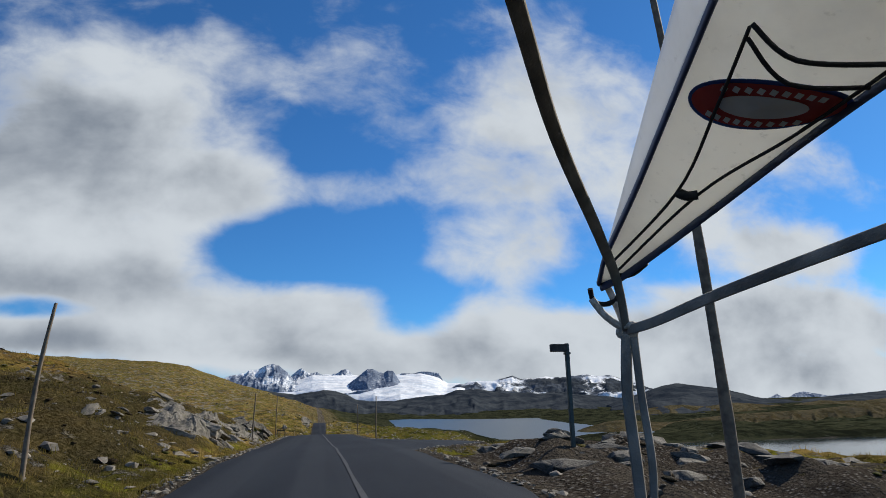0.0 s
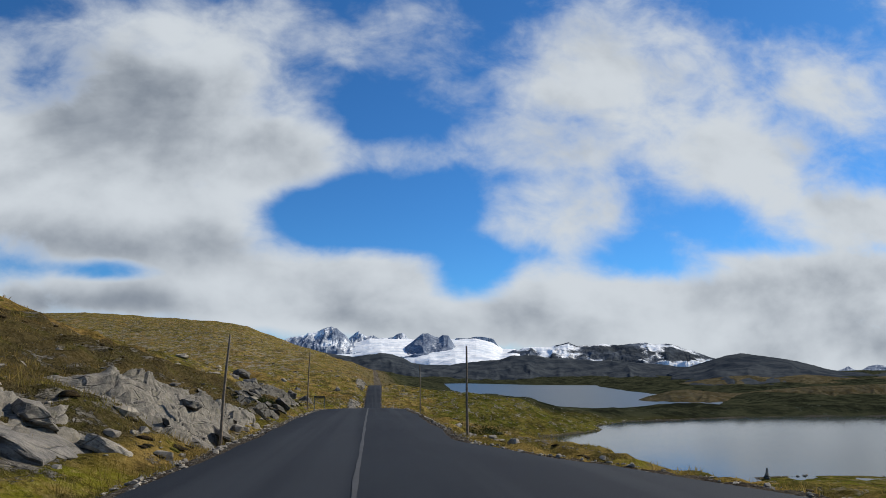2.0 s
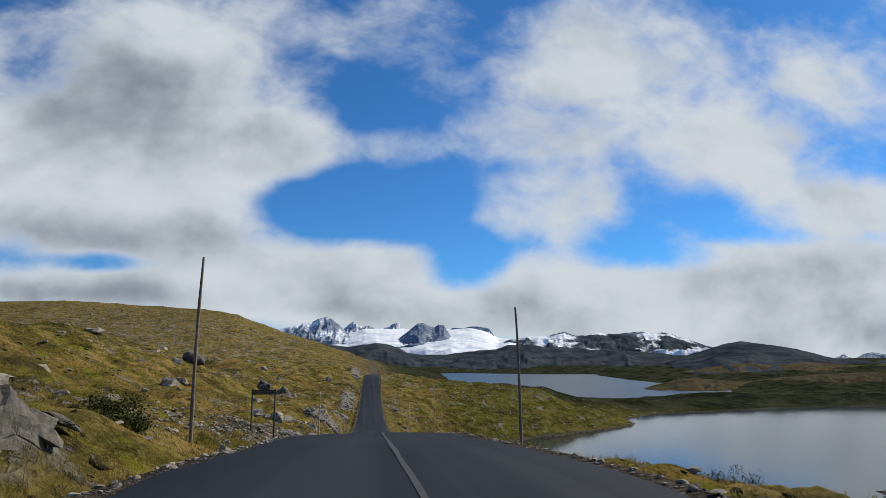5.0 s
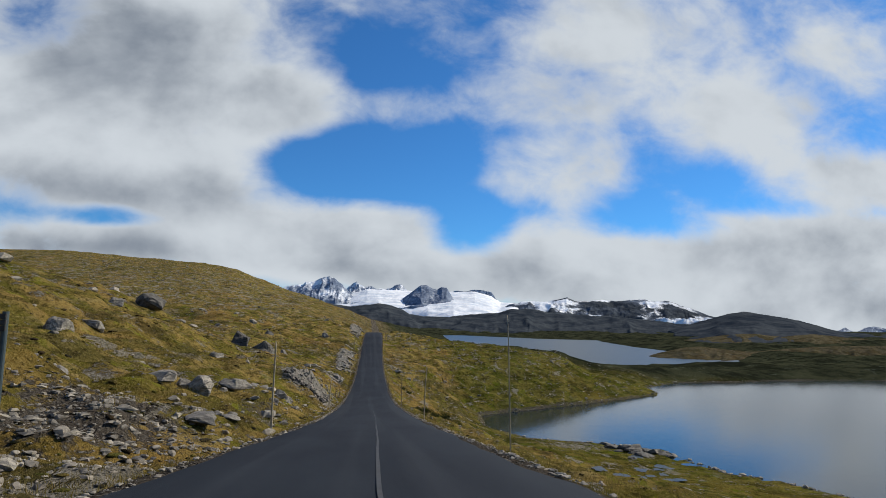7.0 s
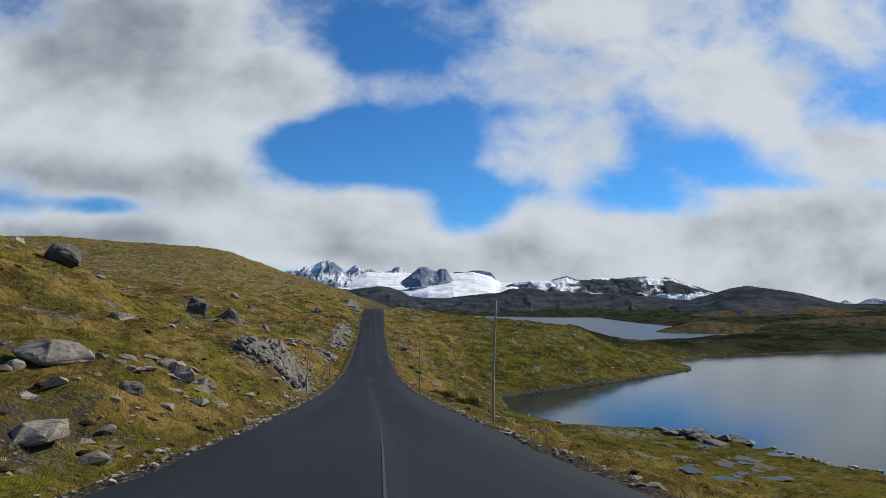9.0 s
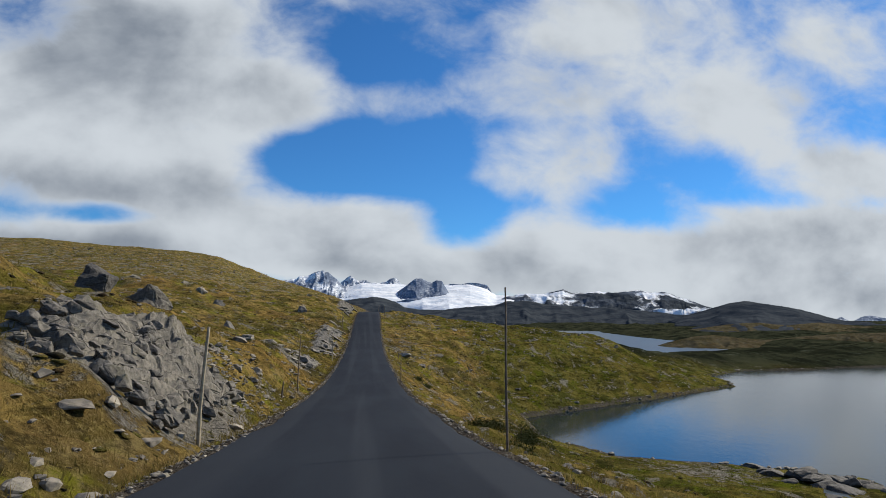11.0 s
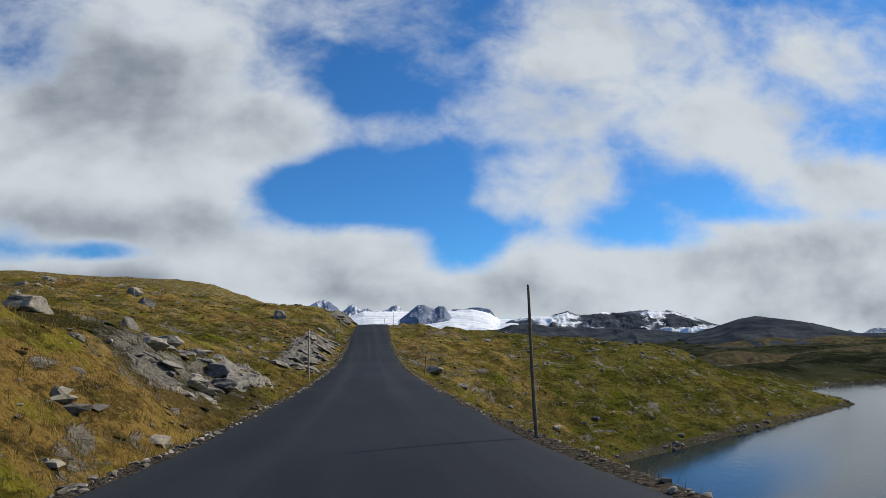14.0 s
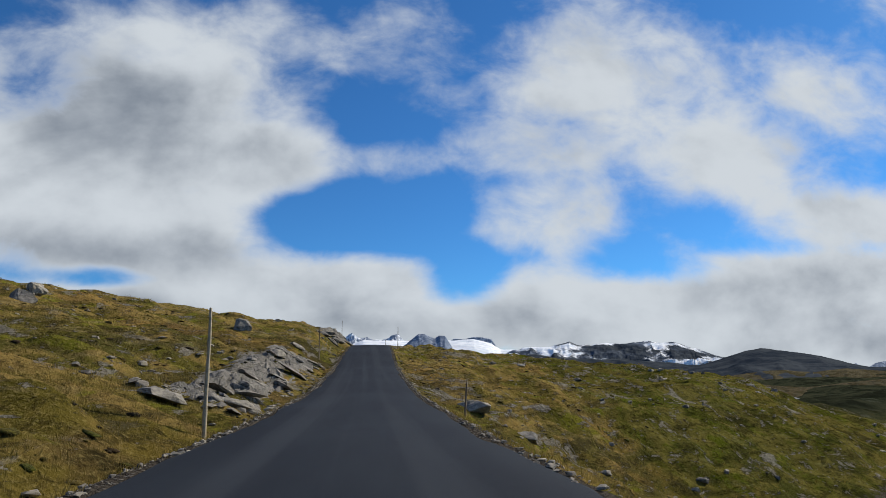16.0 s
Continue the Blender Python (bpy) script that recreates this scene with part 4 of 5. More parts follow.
def outcrop(y0, y1, u0, u1, top, count, dip, size, label, strike=0.5, face=0.0, bed=0.4, mat=None, cube=0.0, gaps=0.0):
    """A broken rock face along the road's uphill side: bedrock with loose tilted slabs on it."""
    base = new("rock_outcrop")
    cy = (y0 + y1) / 2
    cx = road_x(cy) - EDGE - (u0 + u1) / 2
    base.location = (cx, cy, ground_at(cx, cy) - 0.5)
    tagged(base, label, "rock outcrop")
    if face:
        bedrock_face(base, y0 - 0.6, y1 + 0.6, max(0.35, u0 - 0.4), u1 + 1.2, face, bed, int(y0), mat or ROCK, gaps=gaps)
    for _ in range(count):
        y = rng.uniform(y0, y1)
        t = rng.uniform(0, 1)
        u = u0 + (u1 - u0) * t
        x = float(road_x(y)) - EDGE - u
        s = size * rng.uniform(0.4, 1.2)
        p, fa = hull_rock(rng, (s * rng.uniform(1.1, 2.0 - 0.6 * cube), s * rng.uniform(0.8, 1.5 - 0.3 * cube), s * rng.uniform(0.3 + 0.4 * cube, 0.6 + 0.4 * cube)), 16, 2)
        p = turn(p, rng.normal(0, 0.12 + 0.2 * cube), dip + rng.normal(0, 0.13 + 0.2 * cube), strike + rng.normal(0, 0.22 + 0.3 * cube))
        z = ground_at(x, y) + rng.uniform(-0.18, 0.10) * s + top * t * 0.15 + face * 0.22
        p = p + np.array([x + face * 0.25, y, z]) - np.array(base.location)
        mesh_object("slab", p, fa, mat or ROCK, flat=True, parent=base)
    return base


outcrop(24.5, 34, 0.9, 4.8, 0.2, 12, 0.5, 0.6, "tilted grey rock slabs breaking out of the bank", face=0.6, bed=0.34, mat=HALF_DIMMED_ROCK, gaps=0.48)
outcrop(35.5, 48.5, 0.7, 4.4, 0.2, 8, 0.55, 0.5, "pale smooth bedrock sloping to the roadside", face=0.7, bed=0.36, mat=HALF_DIMMED_ROCK, gaps=0.2)
outcrop(51.5, 63, 1.0, 4.0, 0.2, 26, 0.55, 0.5, "layered bedrock above the road edge, shade in its colour", face=0.5, bed=0.26, mat=DIMMED_ROCK, gaps=0.3)
outcrop(122.8, 132, 0.7, 4.0, 0.3, 190, 0.3, 0.36, "steep cracked grey rock face beside the road", face=0.5, bed=0.36, mat=HALF_DIMMED_ROCK, cube=1.0)
outcrop(107, 112, 1.6, 4.4, 0.2, 24, 0.3, 0.45, "heap of broken grey blocks on the slope")
outcrop(133.5, 137.5, 2.8, 4.8, 0.2, 26, 0.25, 0.42, "pale broken rock ledge in the steep turf", face=0.3, bed=0.3, mat=HALF_DIMMED_ROCK, gaps=0.2)
outcrop(156, 164, 0.8, 3.6, 0.1, 24, 0.25, 0.45, "pale broken slabs in the roadside bank")
outcrop(164.5, 168.3, 0.9, 2.6, 0.1, 22, 0.2, 0.34, "layered pale rock block beside the road", face=0.28, bed=0.22)
outcrop(180, 214, 0.5, 2.8, 0.2, 40, 0.45, 0.75, "long row of pale rock ledges along the road", face=0.4, bed=0.28, gaps=0.3)
outcrop(232, 284, 0.4, 2.2, 0.3, 30, 0.4, 0.9, "blasted rock cutting near the crest", face=0.4, bed=0.35, mat=HALF_DIMMED_ROCK, gaps=0.25)


def tilted_slabs():
    """Large frost-split slabs standing out of the bank, flat faces to the sun."""
    base = new("rock_outcrop")
    base.location = (-5.0, 28.0, ground_at(-5.0, 28.0) - 0.5)
    tagged(base, "large split slabs with pale tops and shaded broken faces", "rock outcrop")
    for x, y, z, size, turned in (
            (-5.05, 28.5, 2.35, (1.3, 2.9, 0.50), (-0.24, 0.42, 0.05)), (-4.75, 27.7, 1.95, (1.0, 1.9, 0.42), (-0.20, 0.48, -0.08)), (-4.45, 29.0, 1.75, (0.8, 2.0, 0.30), (-0.18, 0.5, 0.1)),
            (-5.5, 25.2, 2.25, (1.2, 1.7, 0.45), (-0.22, 0.40, 0.2)), (-4.9, 31.6, 2.0, (1.2, 2.2, 0.30), (-0.15, 0.5, 0.0)), (-4.5, 33.4, 1.75, (0.9, 1.8, 0.26), (-0.15, 0.45, 0.1))):
        bm = bmesh.new()
        bmesh.ops.create_cube(bm, size=1.0)
        for v in bm.verts:
            v.co = [c * k * rng.uniform(0.82, 1.05) for c, k in zip(v.co, size)]
        bmesh.ops.bevel(bm, geom=bm.edges[:], offset=0.02, segments=1, affect="EDGES")
        bmesh.ops.triangulate(bm, faces=bm.faces[:])
        bmesh.ops.subdivide_edges(bm, edges=bm.edges[:], cuts=5, use_grid_fill=True)
        bmesh.ops.triangulate(bm, faces=bm.faces[:])
        bm.verts.index_update()
        p = np.array([v.co[:] for v in bm.verts])
        fa = np.array([[v.index for v in f.verts] for f in bm.faces])
        bm.free()
        k = int(rng.integers(0, 90))
        p[:, 2] += 0.05 * fbm(p[:, 0] * 1.7, p[:, 1] * 1.1, k, 4)
        p[:, 0] += 0.06 * fbm(p[:, 1] * 2.0, p[:, 2] * 6.0, k + 4, 4)
        p[:, 1] += 0.07 * fbm(p[:, 0] * 2.5, p[:, 2] * 7.0, k + 8, 4)
        p = turn(p, *turned) + np.array((x, y, z)) - np.array(base.location)
        mesh_object("slab", p, fa, ROCK, flat=True, parent=base)


tilted_slabs()


def outcrop_right():
    base = new("rock_outcrop")
    base.location = (6.5, 18, ground_at(6.5, 18) - 0.4)
    tagged(base, "low dark rocky mound beside the turnout", "rock outcrop")
    for _ in range(90):
        x, y = rng.uniform(3.6, 13), rng.uniform(13.0, 22.5)
        s = rng.uniform(0.2, 0.75)
        p, fa = hull_rock(rng, (s * 1.7, s * 1.1, s * 0.45), 16, 2)
        p = turn(p, rng.normal(0, 0.12), 0.1 + rng.normal(0, 0.1), rng.normal(0.1, 0.6)) + np.array([x, y, ground_at(x, y) + rng.uniform(-0.1, 0.04)]) - np.array(base.location)
        mesh_object("slab", p, fa, DIMMED_ROCK, flat=True, parent=base)


outcrop_right()


def shore_mound():
    """A low hump of bare bedrock on the lake's near shore."""
    base = new("rock_outcrop")
    base.location = (38.5, 162.0, ground_at(38.5, 162.0) - 0.3)
    tagged(base, "low dark hump of bare bedrock on the lake shore", "rock outcrop")
    for _ in range(26):
        x, y = rng.normal(38.5, 1.9), rng.normal(162.0, 2.6)
        s = rng.uniform(0.8, 2.0)
        near = math.exp(-((x - 38.5) / 2.2) ** 2 - ((y - 162) / 3.0) ** 2)
        p, fa = hull_rock(rng, (s * 1.5, s * 1.2, s * 0.5), 18, 2)
        p = turn(p, rng.normal(0, 0.1), 0.12 + rng.normal(0, 0.1), rng.normal(0.4, 0.4)) + np.array([x, y, ground_at(x, y) + 0.55 * near - 0.1 * s]) - np.array(base.location)
        mesh_object("slab", p, fa, DIMMED_ROCK, flat=True, parent=base)


shore_mound()


# ---- loose stones ----
TEMPLATES = [hull_rock(rng, (1, 0.85, 0.5), 15) for _ in range(14)]


def scatter(n, xs, ys, sizes, seed):
    """Points and faces of many small stones."""
    r = np.random.default_rng(seed)
    zs = ground_height(xs, ys)
    co, fa, base = [], [], 0
    for x, y, z, s in zip(xs, ys, zs, sizes):
        p, f = TEMPLATES[int(r.integers(0, len(TEMPLATES)))]
        c, d = math.cos(r.uniform(0, 6.28)), math.sin(r.uniform(0, 6.28))
        k = math.hypot(c, d)
        c, d = c / k, d / k
        q = p * (s * r.uniform(0.7, 1.3), s * r.uniform(0.7, 1.3), s * r.uniform(0.6, 1.2))
        q = np.stack([q[:, 0] * c - q[:, 1] * d + x, q[:, 0] * d + q[:, 1] * c + y, q[:, 2] + z + s * 0.08], 1)
        co.append(q)
        fa.append(f + base)
        base += len(q)
    return np.concatenate(co), np.concatenate(fa)


def stone_field(name, xs, ys, sizes, seed, label):
    keep = shore_distance(xs, ys, LAKE) > 0
    xs, ys, sizes = xs[keep], ys[keep], sizes[keep]
    co, fa = scatter(len(xs), xs, ys, sizes, seed)
    return tagged(mesh_object(name, co, fa, PEBBLE, flat=True), label, "stones", kind="stuff")


def make_pebble():
    m, g, b = material("loose_stone")
    p = place_of(g)
    isl = g.add("ShaderNodeNewGeometry").outputs["Random Per Island"]
    c, h = rock_color(g, p)
    c = g.mix(1.0, c, g.mix(isl, (0.55, 0.53, 0.52), (1.35, 1.3, 1.2)), "MULTIPLY")
    g.link(c, b.inputs["Base Color"])
    b.inputs["Roughness"].default_value = 0.9
    bump(g, b, h, 0.5, 0.02)
    return m


PEBBLE = make_pebble()
r = np.random.default_rng(5)
n = 9000
sy = r.uniform(-2, 215, n)
side = r.random(n) < 0.55
o = np.abs(r.normal(0, 0.26, n)) + 0.03
sx = np.where(side, road_x(sy) - HALF - o, road_x(sy) + right_half(sy) + o)
stone_field("verge_stones", sx, sy, 0.02 + 0.10 * r.random(n) ** 3, 6, "small grey stones and gravel along the asphalt edge")
n = 3400
sy = r.uniform(5, 230, n)
o = r.exponential(5.0, n) + 0.4
clump = fbm(sy / 7, o / 7, 91, 3) > -0.1
sy, o = sy[clump], o[clump]
stone_field("hillside_stones", road_x(sy) - HALF - o, sy, 0.07 + 0.40 * r.random(len(sy)) ** 4, 7, "scattered grey stones among the grass")
n = 3600
sy = r.normal(81, 5.5, n)
o = np.abs(r.normal(3.2, 1.9, n)) + 0.3
stone_field("scree", road_x(sy) - EDGE - o, sy, 0.04 + 0.20 * r.random(n) ** 3, 17, "loose brown-grey scree on the roadside slope")
n = 1800
sy = r.normal(134, 3.0, n)
o = np.abs(r.normal(3.0, 1.6, n)) + 0.4
stone_field("scree", road_x(sy) - EDGE - o, sy, 0.04 + 0.20 * r.random(n) ** 3, 18, "loose pale scree below the rock ledge")
n = 1500
sy = r.uniform(5, 250, n)
o = r.exponential(7.0, n) + 0.4
stone_field("hillside_stones", road_x(sy) + right_half(sy) + o, sy, 0.08 + 0.30 * r.random(n) ** 3, 8, "scattered grey stones on the lakeside slope")
n = 8000
sy = r.uniform(60, 760, n)
o = r.uniform(10, 240, n)
clump = fbm(sy / 40, o / 40, 95, 3) > -0.05
stone_field("hillside_stones", (road_x(sy) - HALF - o)[clump], sy[clump], (0.3 + 1.6 * r.random(n) ** 4)[clump], 9, "far grey blocks strewn over the ridge")
n = 900
sy = r.uniform(180, 300, n)
o = r.uniform(4, 75, n)
stone_field("hillside_stones", road_x(sy) + HALF + o, sy, 0.2 + 0.8 * r.random(n) ** 4, 10, "grey stones on the headland above the lake")
t = r.random(900)
k = r.integers(0, len(LAKE), 900)
pa, pb = np.array(LAKE)[k], np.array(LAKE + LAKE[:1])[k + 1]
ps = pa + (pb - pa) * t[:, None] + r.normal(0, 0.5, (900, 2))
ps = ps[ps[:, 0] < 130]
stone_field("shore_stones", ps[:, 0], ps[:, 1], 0.15 + 0.7 * r.random(len(ps)) ** 3, 12, "dark stones along the lake shore")
n = 220
sy = r.uniform(14, 205, n)
o = r.exponential(2.6, n) + 0.5
uphill = r.random(n) < 0.75
for y, u, up in zip(sy, o, uphill):
    x = float(road_x(y)) - HALF - u if up else float(road_x(y) + right_half(y)) + u
    s = 0.16 + 0.32 * r.random() ** 2
    ob = mesh_object("stone", *[(lambda q: (q[0] * (s, s * 0.9, s * 0.7), q[1]))(TEMPLATES[int(r.integers(0, 14))])][0], ROCK, flat=True)
    ob.matrix_world = Matrix.Translation((x, y, ground_at(x, y) + 0.06 * s)) @ Euler((r.normal(0, 0.2), r.normal(0, 0.2), r.uniform(0, 6.28))).to_matrix().to_4x4()
    tagged(ob, "loose angular grey stone lying in the grass", "stone", "stones beside the road")


# ---- grass ----
def make_blades():
    m, g, b = material("grass_blades")
    p = place_of(g)
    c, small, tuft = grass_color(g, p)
    isl = g.add("ShaderNodeNewGeometry").outputs["Random Per Island"]
    c = g.mix(0.4, c, g.mix(isl, (0.14, 0.122, 0.024), (0.40, 0.29, 0.10)))
    g.link(c, b.inputs["Base Color"])
    b.inputs["Roughness"].default_value = 0.8
    b.inputs["Specular IOR Level"].default_value = 0.1
    tr = g.add("ShaderNodeBsdfTranslucent")
    g.link(c, tr.inputs[0])
    mx = g.add("ShaderNodeMixShader")
    mx.inputs[0].default_value = 0.45
    g.link(b.outputs[0], mx.inputs[1]), g.link(tr.outputs[0], mx.inputs[2])
    g.link(mx.outputs[0], g.tree.nodes["Material Output"].inputs[0])
    return m


BLADES = make_blades()


def grass_field(n, o_lo, o_hi, y_hi, width, height, per, seed):
    r = np.random.default_rng(seed)
    sy = r.uniform(-2, y_hi, n)
    o = o_lo + (o_hi - o_lo) * r.random(n) ** 1.4
    left = r.random(n) < 0.55
    sx = np.where(left, road_x(sy) - HALF - o, road_x(sy) + right_half(sy) + o)
    keep = (fbm(sx / 1.6, sy / 1.6, 97, 3) > -0.35) & (shore_distance(sx, sy, LAKE) > 0.5) & ((sy > 26) | (sx < 0) | (sx > 13))
    for cx, cy, rx, ry in ((-5.8, 29, 2.0, 4.5), (-5.8, 47, 1.8, 10), (-5.4, 127, 2.0, 5.5), (-6.5, 86, 2.0, 5)):
        keep &= (((sx - cx) / rx) ** 2 + ((sy - cy) / ry) ** 2 > 1) | (r.random(n) < 0.15)
    sx, sy = sx[keep], sy[keep]
    sz = ground_height(sx, sy)
    n = len(sx)
    sx, sy, sz = (np.repeat(v, per) for v in (sx, sy, sz))
    m = len(sx)
    bx, by = sx + r.normal(0, 0.05 + width * 2, m), sy + r.normal(0, 0.05 + width * 2, m)
    a = r.uniform(0, 6.28, m)
    h = height * r.uniform(0.45, 1.25, m)
    lx, ly = r.normal(0, 0.45, m) * h, r.normal(0, 0.45, m) * h
    w = width * r.uniform(0.6, 1.3, m)
    dx, dy = np.cos(a) * w / 2, np.sin(a) * w / 2
    co = np.stack([np.stack([bx - dx, by - dy, sz - 0.03], 1), np.stack([bx + dx, by + dy, sz - 0.03], 1), np.stack([bx + lx, by + ly, sz + h], 1)], 1).reshape(-1, 3)
    fa = np.arange(m * 3).reshape(-1, 3)
    return tagged(mesh_object("grass", co, fa, BLADES, flat=True), "short ochre and green mountain grass", "grass", kind="stuff")


grass_field(34000, 0.25, 5.0, 190, 0.014, 0.11, 6, 21)
grass_field(34000, 4.0, 16.0, 215, 0.026, 0.13, 4, 22)
grass_field(20000, 14.0, 45.0, 260, 0.06, 0.17, 3, 23)


# ---- heather and moss clumps ----
def make_clump(name, a, b2):
    m, g, b = material(name)
    p = place_of(g)
    isl = g.add("ShaderNodeNewGeometry").outputs["Random Per Island"]
    n = g.noise(p, 22.0, 5, 0.7)
    c = g.mix(isl, a, b2)
    c = g.mix(g.ramp(n, 0.4, 0.62), g.mix(0.6, c, (0.008, 0.007, 0.004)), c)
    g.link(c, b.inputs["Base Color"])
    b.inputs["Roughness"].default_value = 0.95
    b.inputs["Specular IOR Level"].default_value = 0.1
    bump(g, b, n, 1.0, 0.05)
    return m


def clump_field(name, n, o_max, y_hi, s_lo, s_hi, seed, mat, label, left_share=0.62):
    r = np.random.default_rng(seed)
    sy = r.uniform(0, y_hi, n)
    o = 0.5 + o_max * r.random(n) ** 1.5
    left = r.random(n) < left_share
    sx = np.where(left, road_x(sy) - HALF - o, road_x(sy) + right_half(sy) + o)
    keep = (fbm(sx / 2.5, sy / 2.5, seed, 3) > 0.0) & (shore_distance(sx, sy, LAKE) > 0.5)
    sx, sy, o = sx[keep], sy[keep], o[keep]
    s = (s_lo + (s_hi - s_lo) * r.random(len(sx)) ** 2) * (1 + o / 40)
    co, fa = scatter(len(sx), sx, sy, s, seed + 1)
    zg = ground_height(co[:, 0], co[:, 1])
    co[:, 2] = zg + (co[:, 2] - zg) * 0.55
    return tagged(mesh_object(name, co, fa, mat), label, "plants", kind="stuff")


HEATHER = make_clump("heather", (0.022, 0.020, 0.009), (0.055, 0.034, 0.014))
TUSSOCK = make_clump("moss", (0.075, 0.080, 0.010), (0.15, 0.11, 0.03))
clump_field("heather", 7000, 24, 230, 0.08, 0.32, 401, HEATHER, "dark low heather and crowberry clumps")
clump_field("moss", 5000, 20, 220, 0.08, 0.30, 411, TUSSOCK, "yellow-green moss and grass cushions")


# ---- low shrubs ----
def make_leaf():
    m, g, b = material("willow_leaf")
    isl = g.add("ShaderNodeNewGeometry").outputs["Random Per Island"]
    c = g.mix(isl, (0.030, 0.040, 0.012), (0.085, 0.085, 0.025))
    g.link(c, b.inputs["Base Color"])
    b.inputs["Roughness"].default_value = 0.9
    b.inputs["Specular IOR Level"].default_value = 0.08
    return m


LEAF = make_leaf()
TWIG = plain("twig", (0.05, 0.035, 0.025), 0.85, 0, 0.3, 10)


def shrub(x, y, w, h, seed):
    r = np.random.default_rng(seed)
    base = new("shrub")
    base.location = (x, y, ground_at(x, y) - 0.03)
    tagged(base, "low dense willow shrub with small dark leaves", "shrub", "shrubs by the road")
    co, fa = [], []
    tips = []
    for k in range(26):
        a, d = r.uniform(0, 6.28), w * 0.5 * math.sqrt(r.random())
        tip = np.array([math.cos(a) * d, math.sin(a) * d, h * (1 - 0.5 * (2 * d / w) ** 2) * r.uniform(0.6, 1.05)])
        root = np.array([tip[0] * 0.25, tip[1] * 0.25, -0.05])
        q = np.array([-math.sin(a), math.cos(a), 0]) * 0.008
        i = len(co)
        co += [root - q * 1.6, root + q * 1.6, tip]
        fa.append((i, i + 1, i + 2))
        tips += [root + (tip - root) * t for t in (0.45, 0.65, 0.85, 1.0)]
    mesh_object("stems", co, fa, TWIG, flat=True, parent=base)
    co, fa = [], []
    for tpt in tips:
        for _ in range(24):
            c = tpt + r.normal(0, 0.075 * w, 3) * (1, 1, 0.7)
            c[2] = max(c[2], 0.0)
            u1 = r.normal(size=3)
            u1 /= np.linalg.norm(u1)
            u2 = np.cross(u1, r.normal(size=3))
            u2 /= np.linalg.norm(u2)
            s = r.uniform(0.02, 0.045)
            i = len(co)
            co += [c - u1 * s, c + u2 * s * 0.45, c + u1 * s, c - u2 * s * 0.45]
            fa.append((i, i + 1, i + 2, i + 3))
    mesh_object("foliage", co, fa, LEAF, flat=True, parent=base)


for k, (x, y, w, h) in enumerate([(4.8, 50.5, 1.9, 0.75), (5.6, 52.5, 1.3, 0.6), (5.0, 48.2, 0.9, 0.4), (4.9, 137.0, 1.3, 0.5), (5.9, 138.2, 1.6, 0.55), (6.6, 136.0, 1.2, 0.5), (4.6, 129.5, 1.2, 0.45), (5.2, 171.5, 1.0, 0.45), (6.2, 173.0, 1.2, 0.5), (-5.6, 55.0, 1.2, 0.5), (-5.2, 66.0, 1.0, 0.4), (-6.1, 67.2, 1.3, 0.5), (12.8, 76, 2.2, 1.2), (11.6, 75.2, 1.3, 0.8), (9.0, 144.0, 2.2, 1.3), (8.2, 142.8, 1.6, 1.0), (10.2, 145.2, 1.8, 1.2)]):
    shrub(x, y, w, h, 300 + k)


# ---- snow poles ----
def pole(x, y, h, mat, r=0.035, lean=(0.0, 0.0), knots=True, label="tall thin wooden snow pole at the road edge"):
    segs, rings = 10, 13
    ang = np.arange(segs) / segs * 2 * np.pi
    co, fa = [], []
    for k in range(rings):
        t = k / (rings - 1)
        rr = r * (1 - 0.35 * t) * (1.18 if knots and k % 3 == 0 and 0 < k < rings - 1 else 1.0)
        z = -0.25 + (h + 0.25) * t
        bx, by = lean[0] * t * t + 0.012 * math.sin(5 * t + x), lean[1] * t * t
        co += [(bx + rr * math.cos(q), by + rr * math.sin(q), z) for q in ang]
    for k in range(rings - 1):
        for s in range(segs):
            fa.append((k * segs + s, k * segs + (s + 1) % segs, (k + 1) * segs + (s + 1) % segs, (k + 1) * segs + s))
    top = len(co)
    co.append((lean[0], lean[1], h + r * 0.4))
    for s in range(segs):
        fa.append(((rings - 1) * segs + s, (rings - 1) * segs + (s + 1) % segs, top, top))
    bm = bmesh.new()
    vs = [bm.verts.new(c) for c in co]
    for f in fa:
        bm.faces.new([vs[i] for i in dict.fromkeys(f)]).smooth = True
    me = bpy.data.meshes.new("snow_pole")
    bm.to_mesh(me)
    bm.free()
    me.materials.append(mat)
    ob = new("snow_pole", me)
    ob.location = (x, y, ground_at(x, y))
    return tagged(ob, label, "snow pole", "snow poles along the road")


HILL_POLES = [
    (-4.6, 11.3, 2.3, POLE, 0.035, (0.15, 0)), (-4.35, 40.8, 3.5, POLE, 0.045, (0.08, 0)), (-4.6, 68.2, 4.2, POLE, 0.045, (0.05, 0)), (-3.55, 93.7, 3.1, PALE_POLE, 0.035, (0, 0)),
    (-3.33, 124.1, 2.4, PALE_POLE, 0.045, (0.08, 0)), (-3.6, 140.0, 0.75, POLE, 0.045, (0.03, 0)), (-3.35, 144.4, 2.9, POLE, 0.03, (0.06, 0)), (-3.08, 176.2, 2.8, PALE_POLE, 0.05, (-0.03, 0)), (-3.4, 214, 2.6, POLE, 0.04, (0, 0)), (-3.4, 262, 3.0, POLE, 0.04, (0, 0)),
]
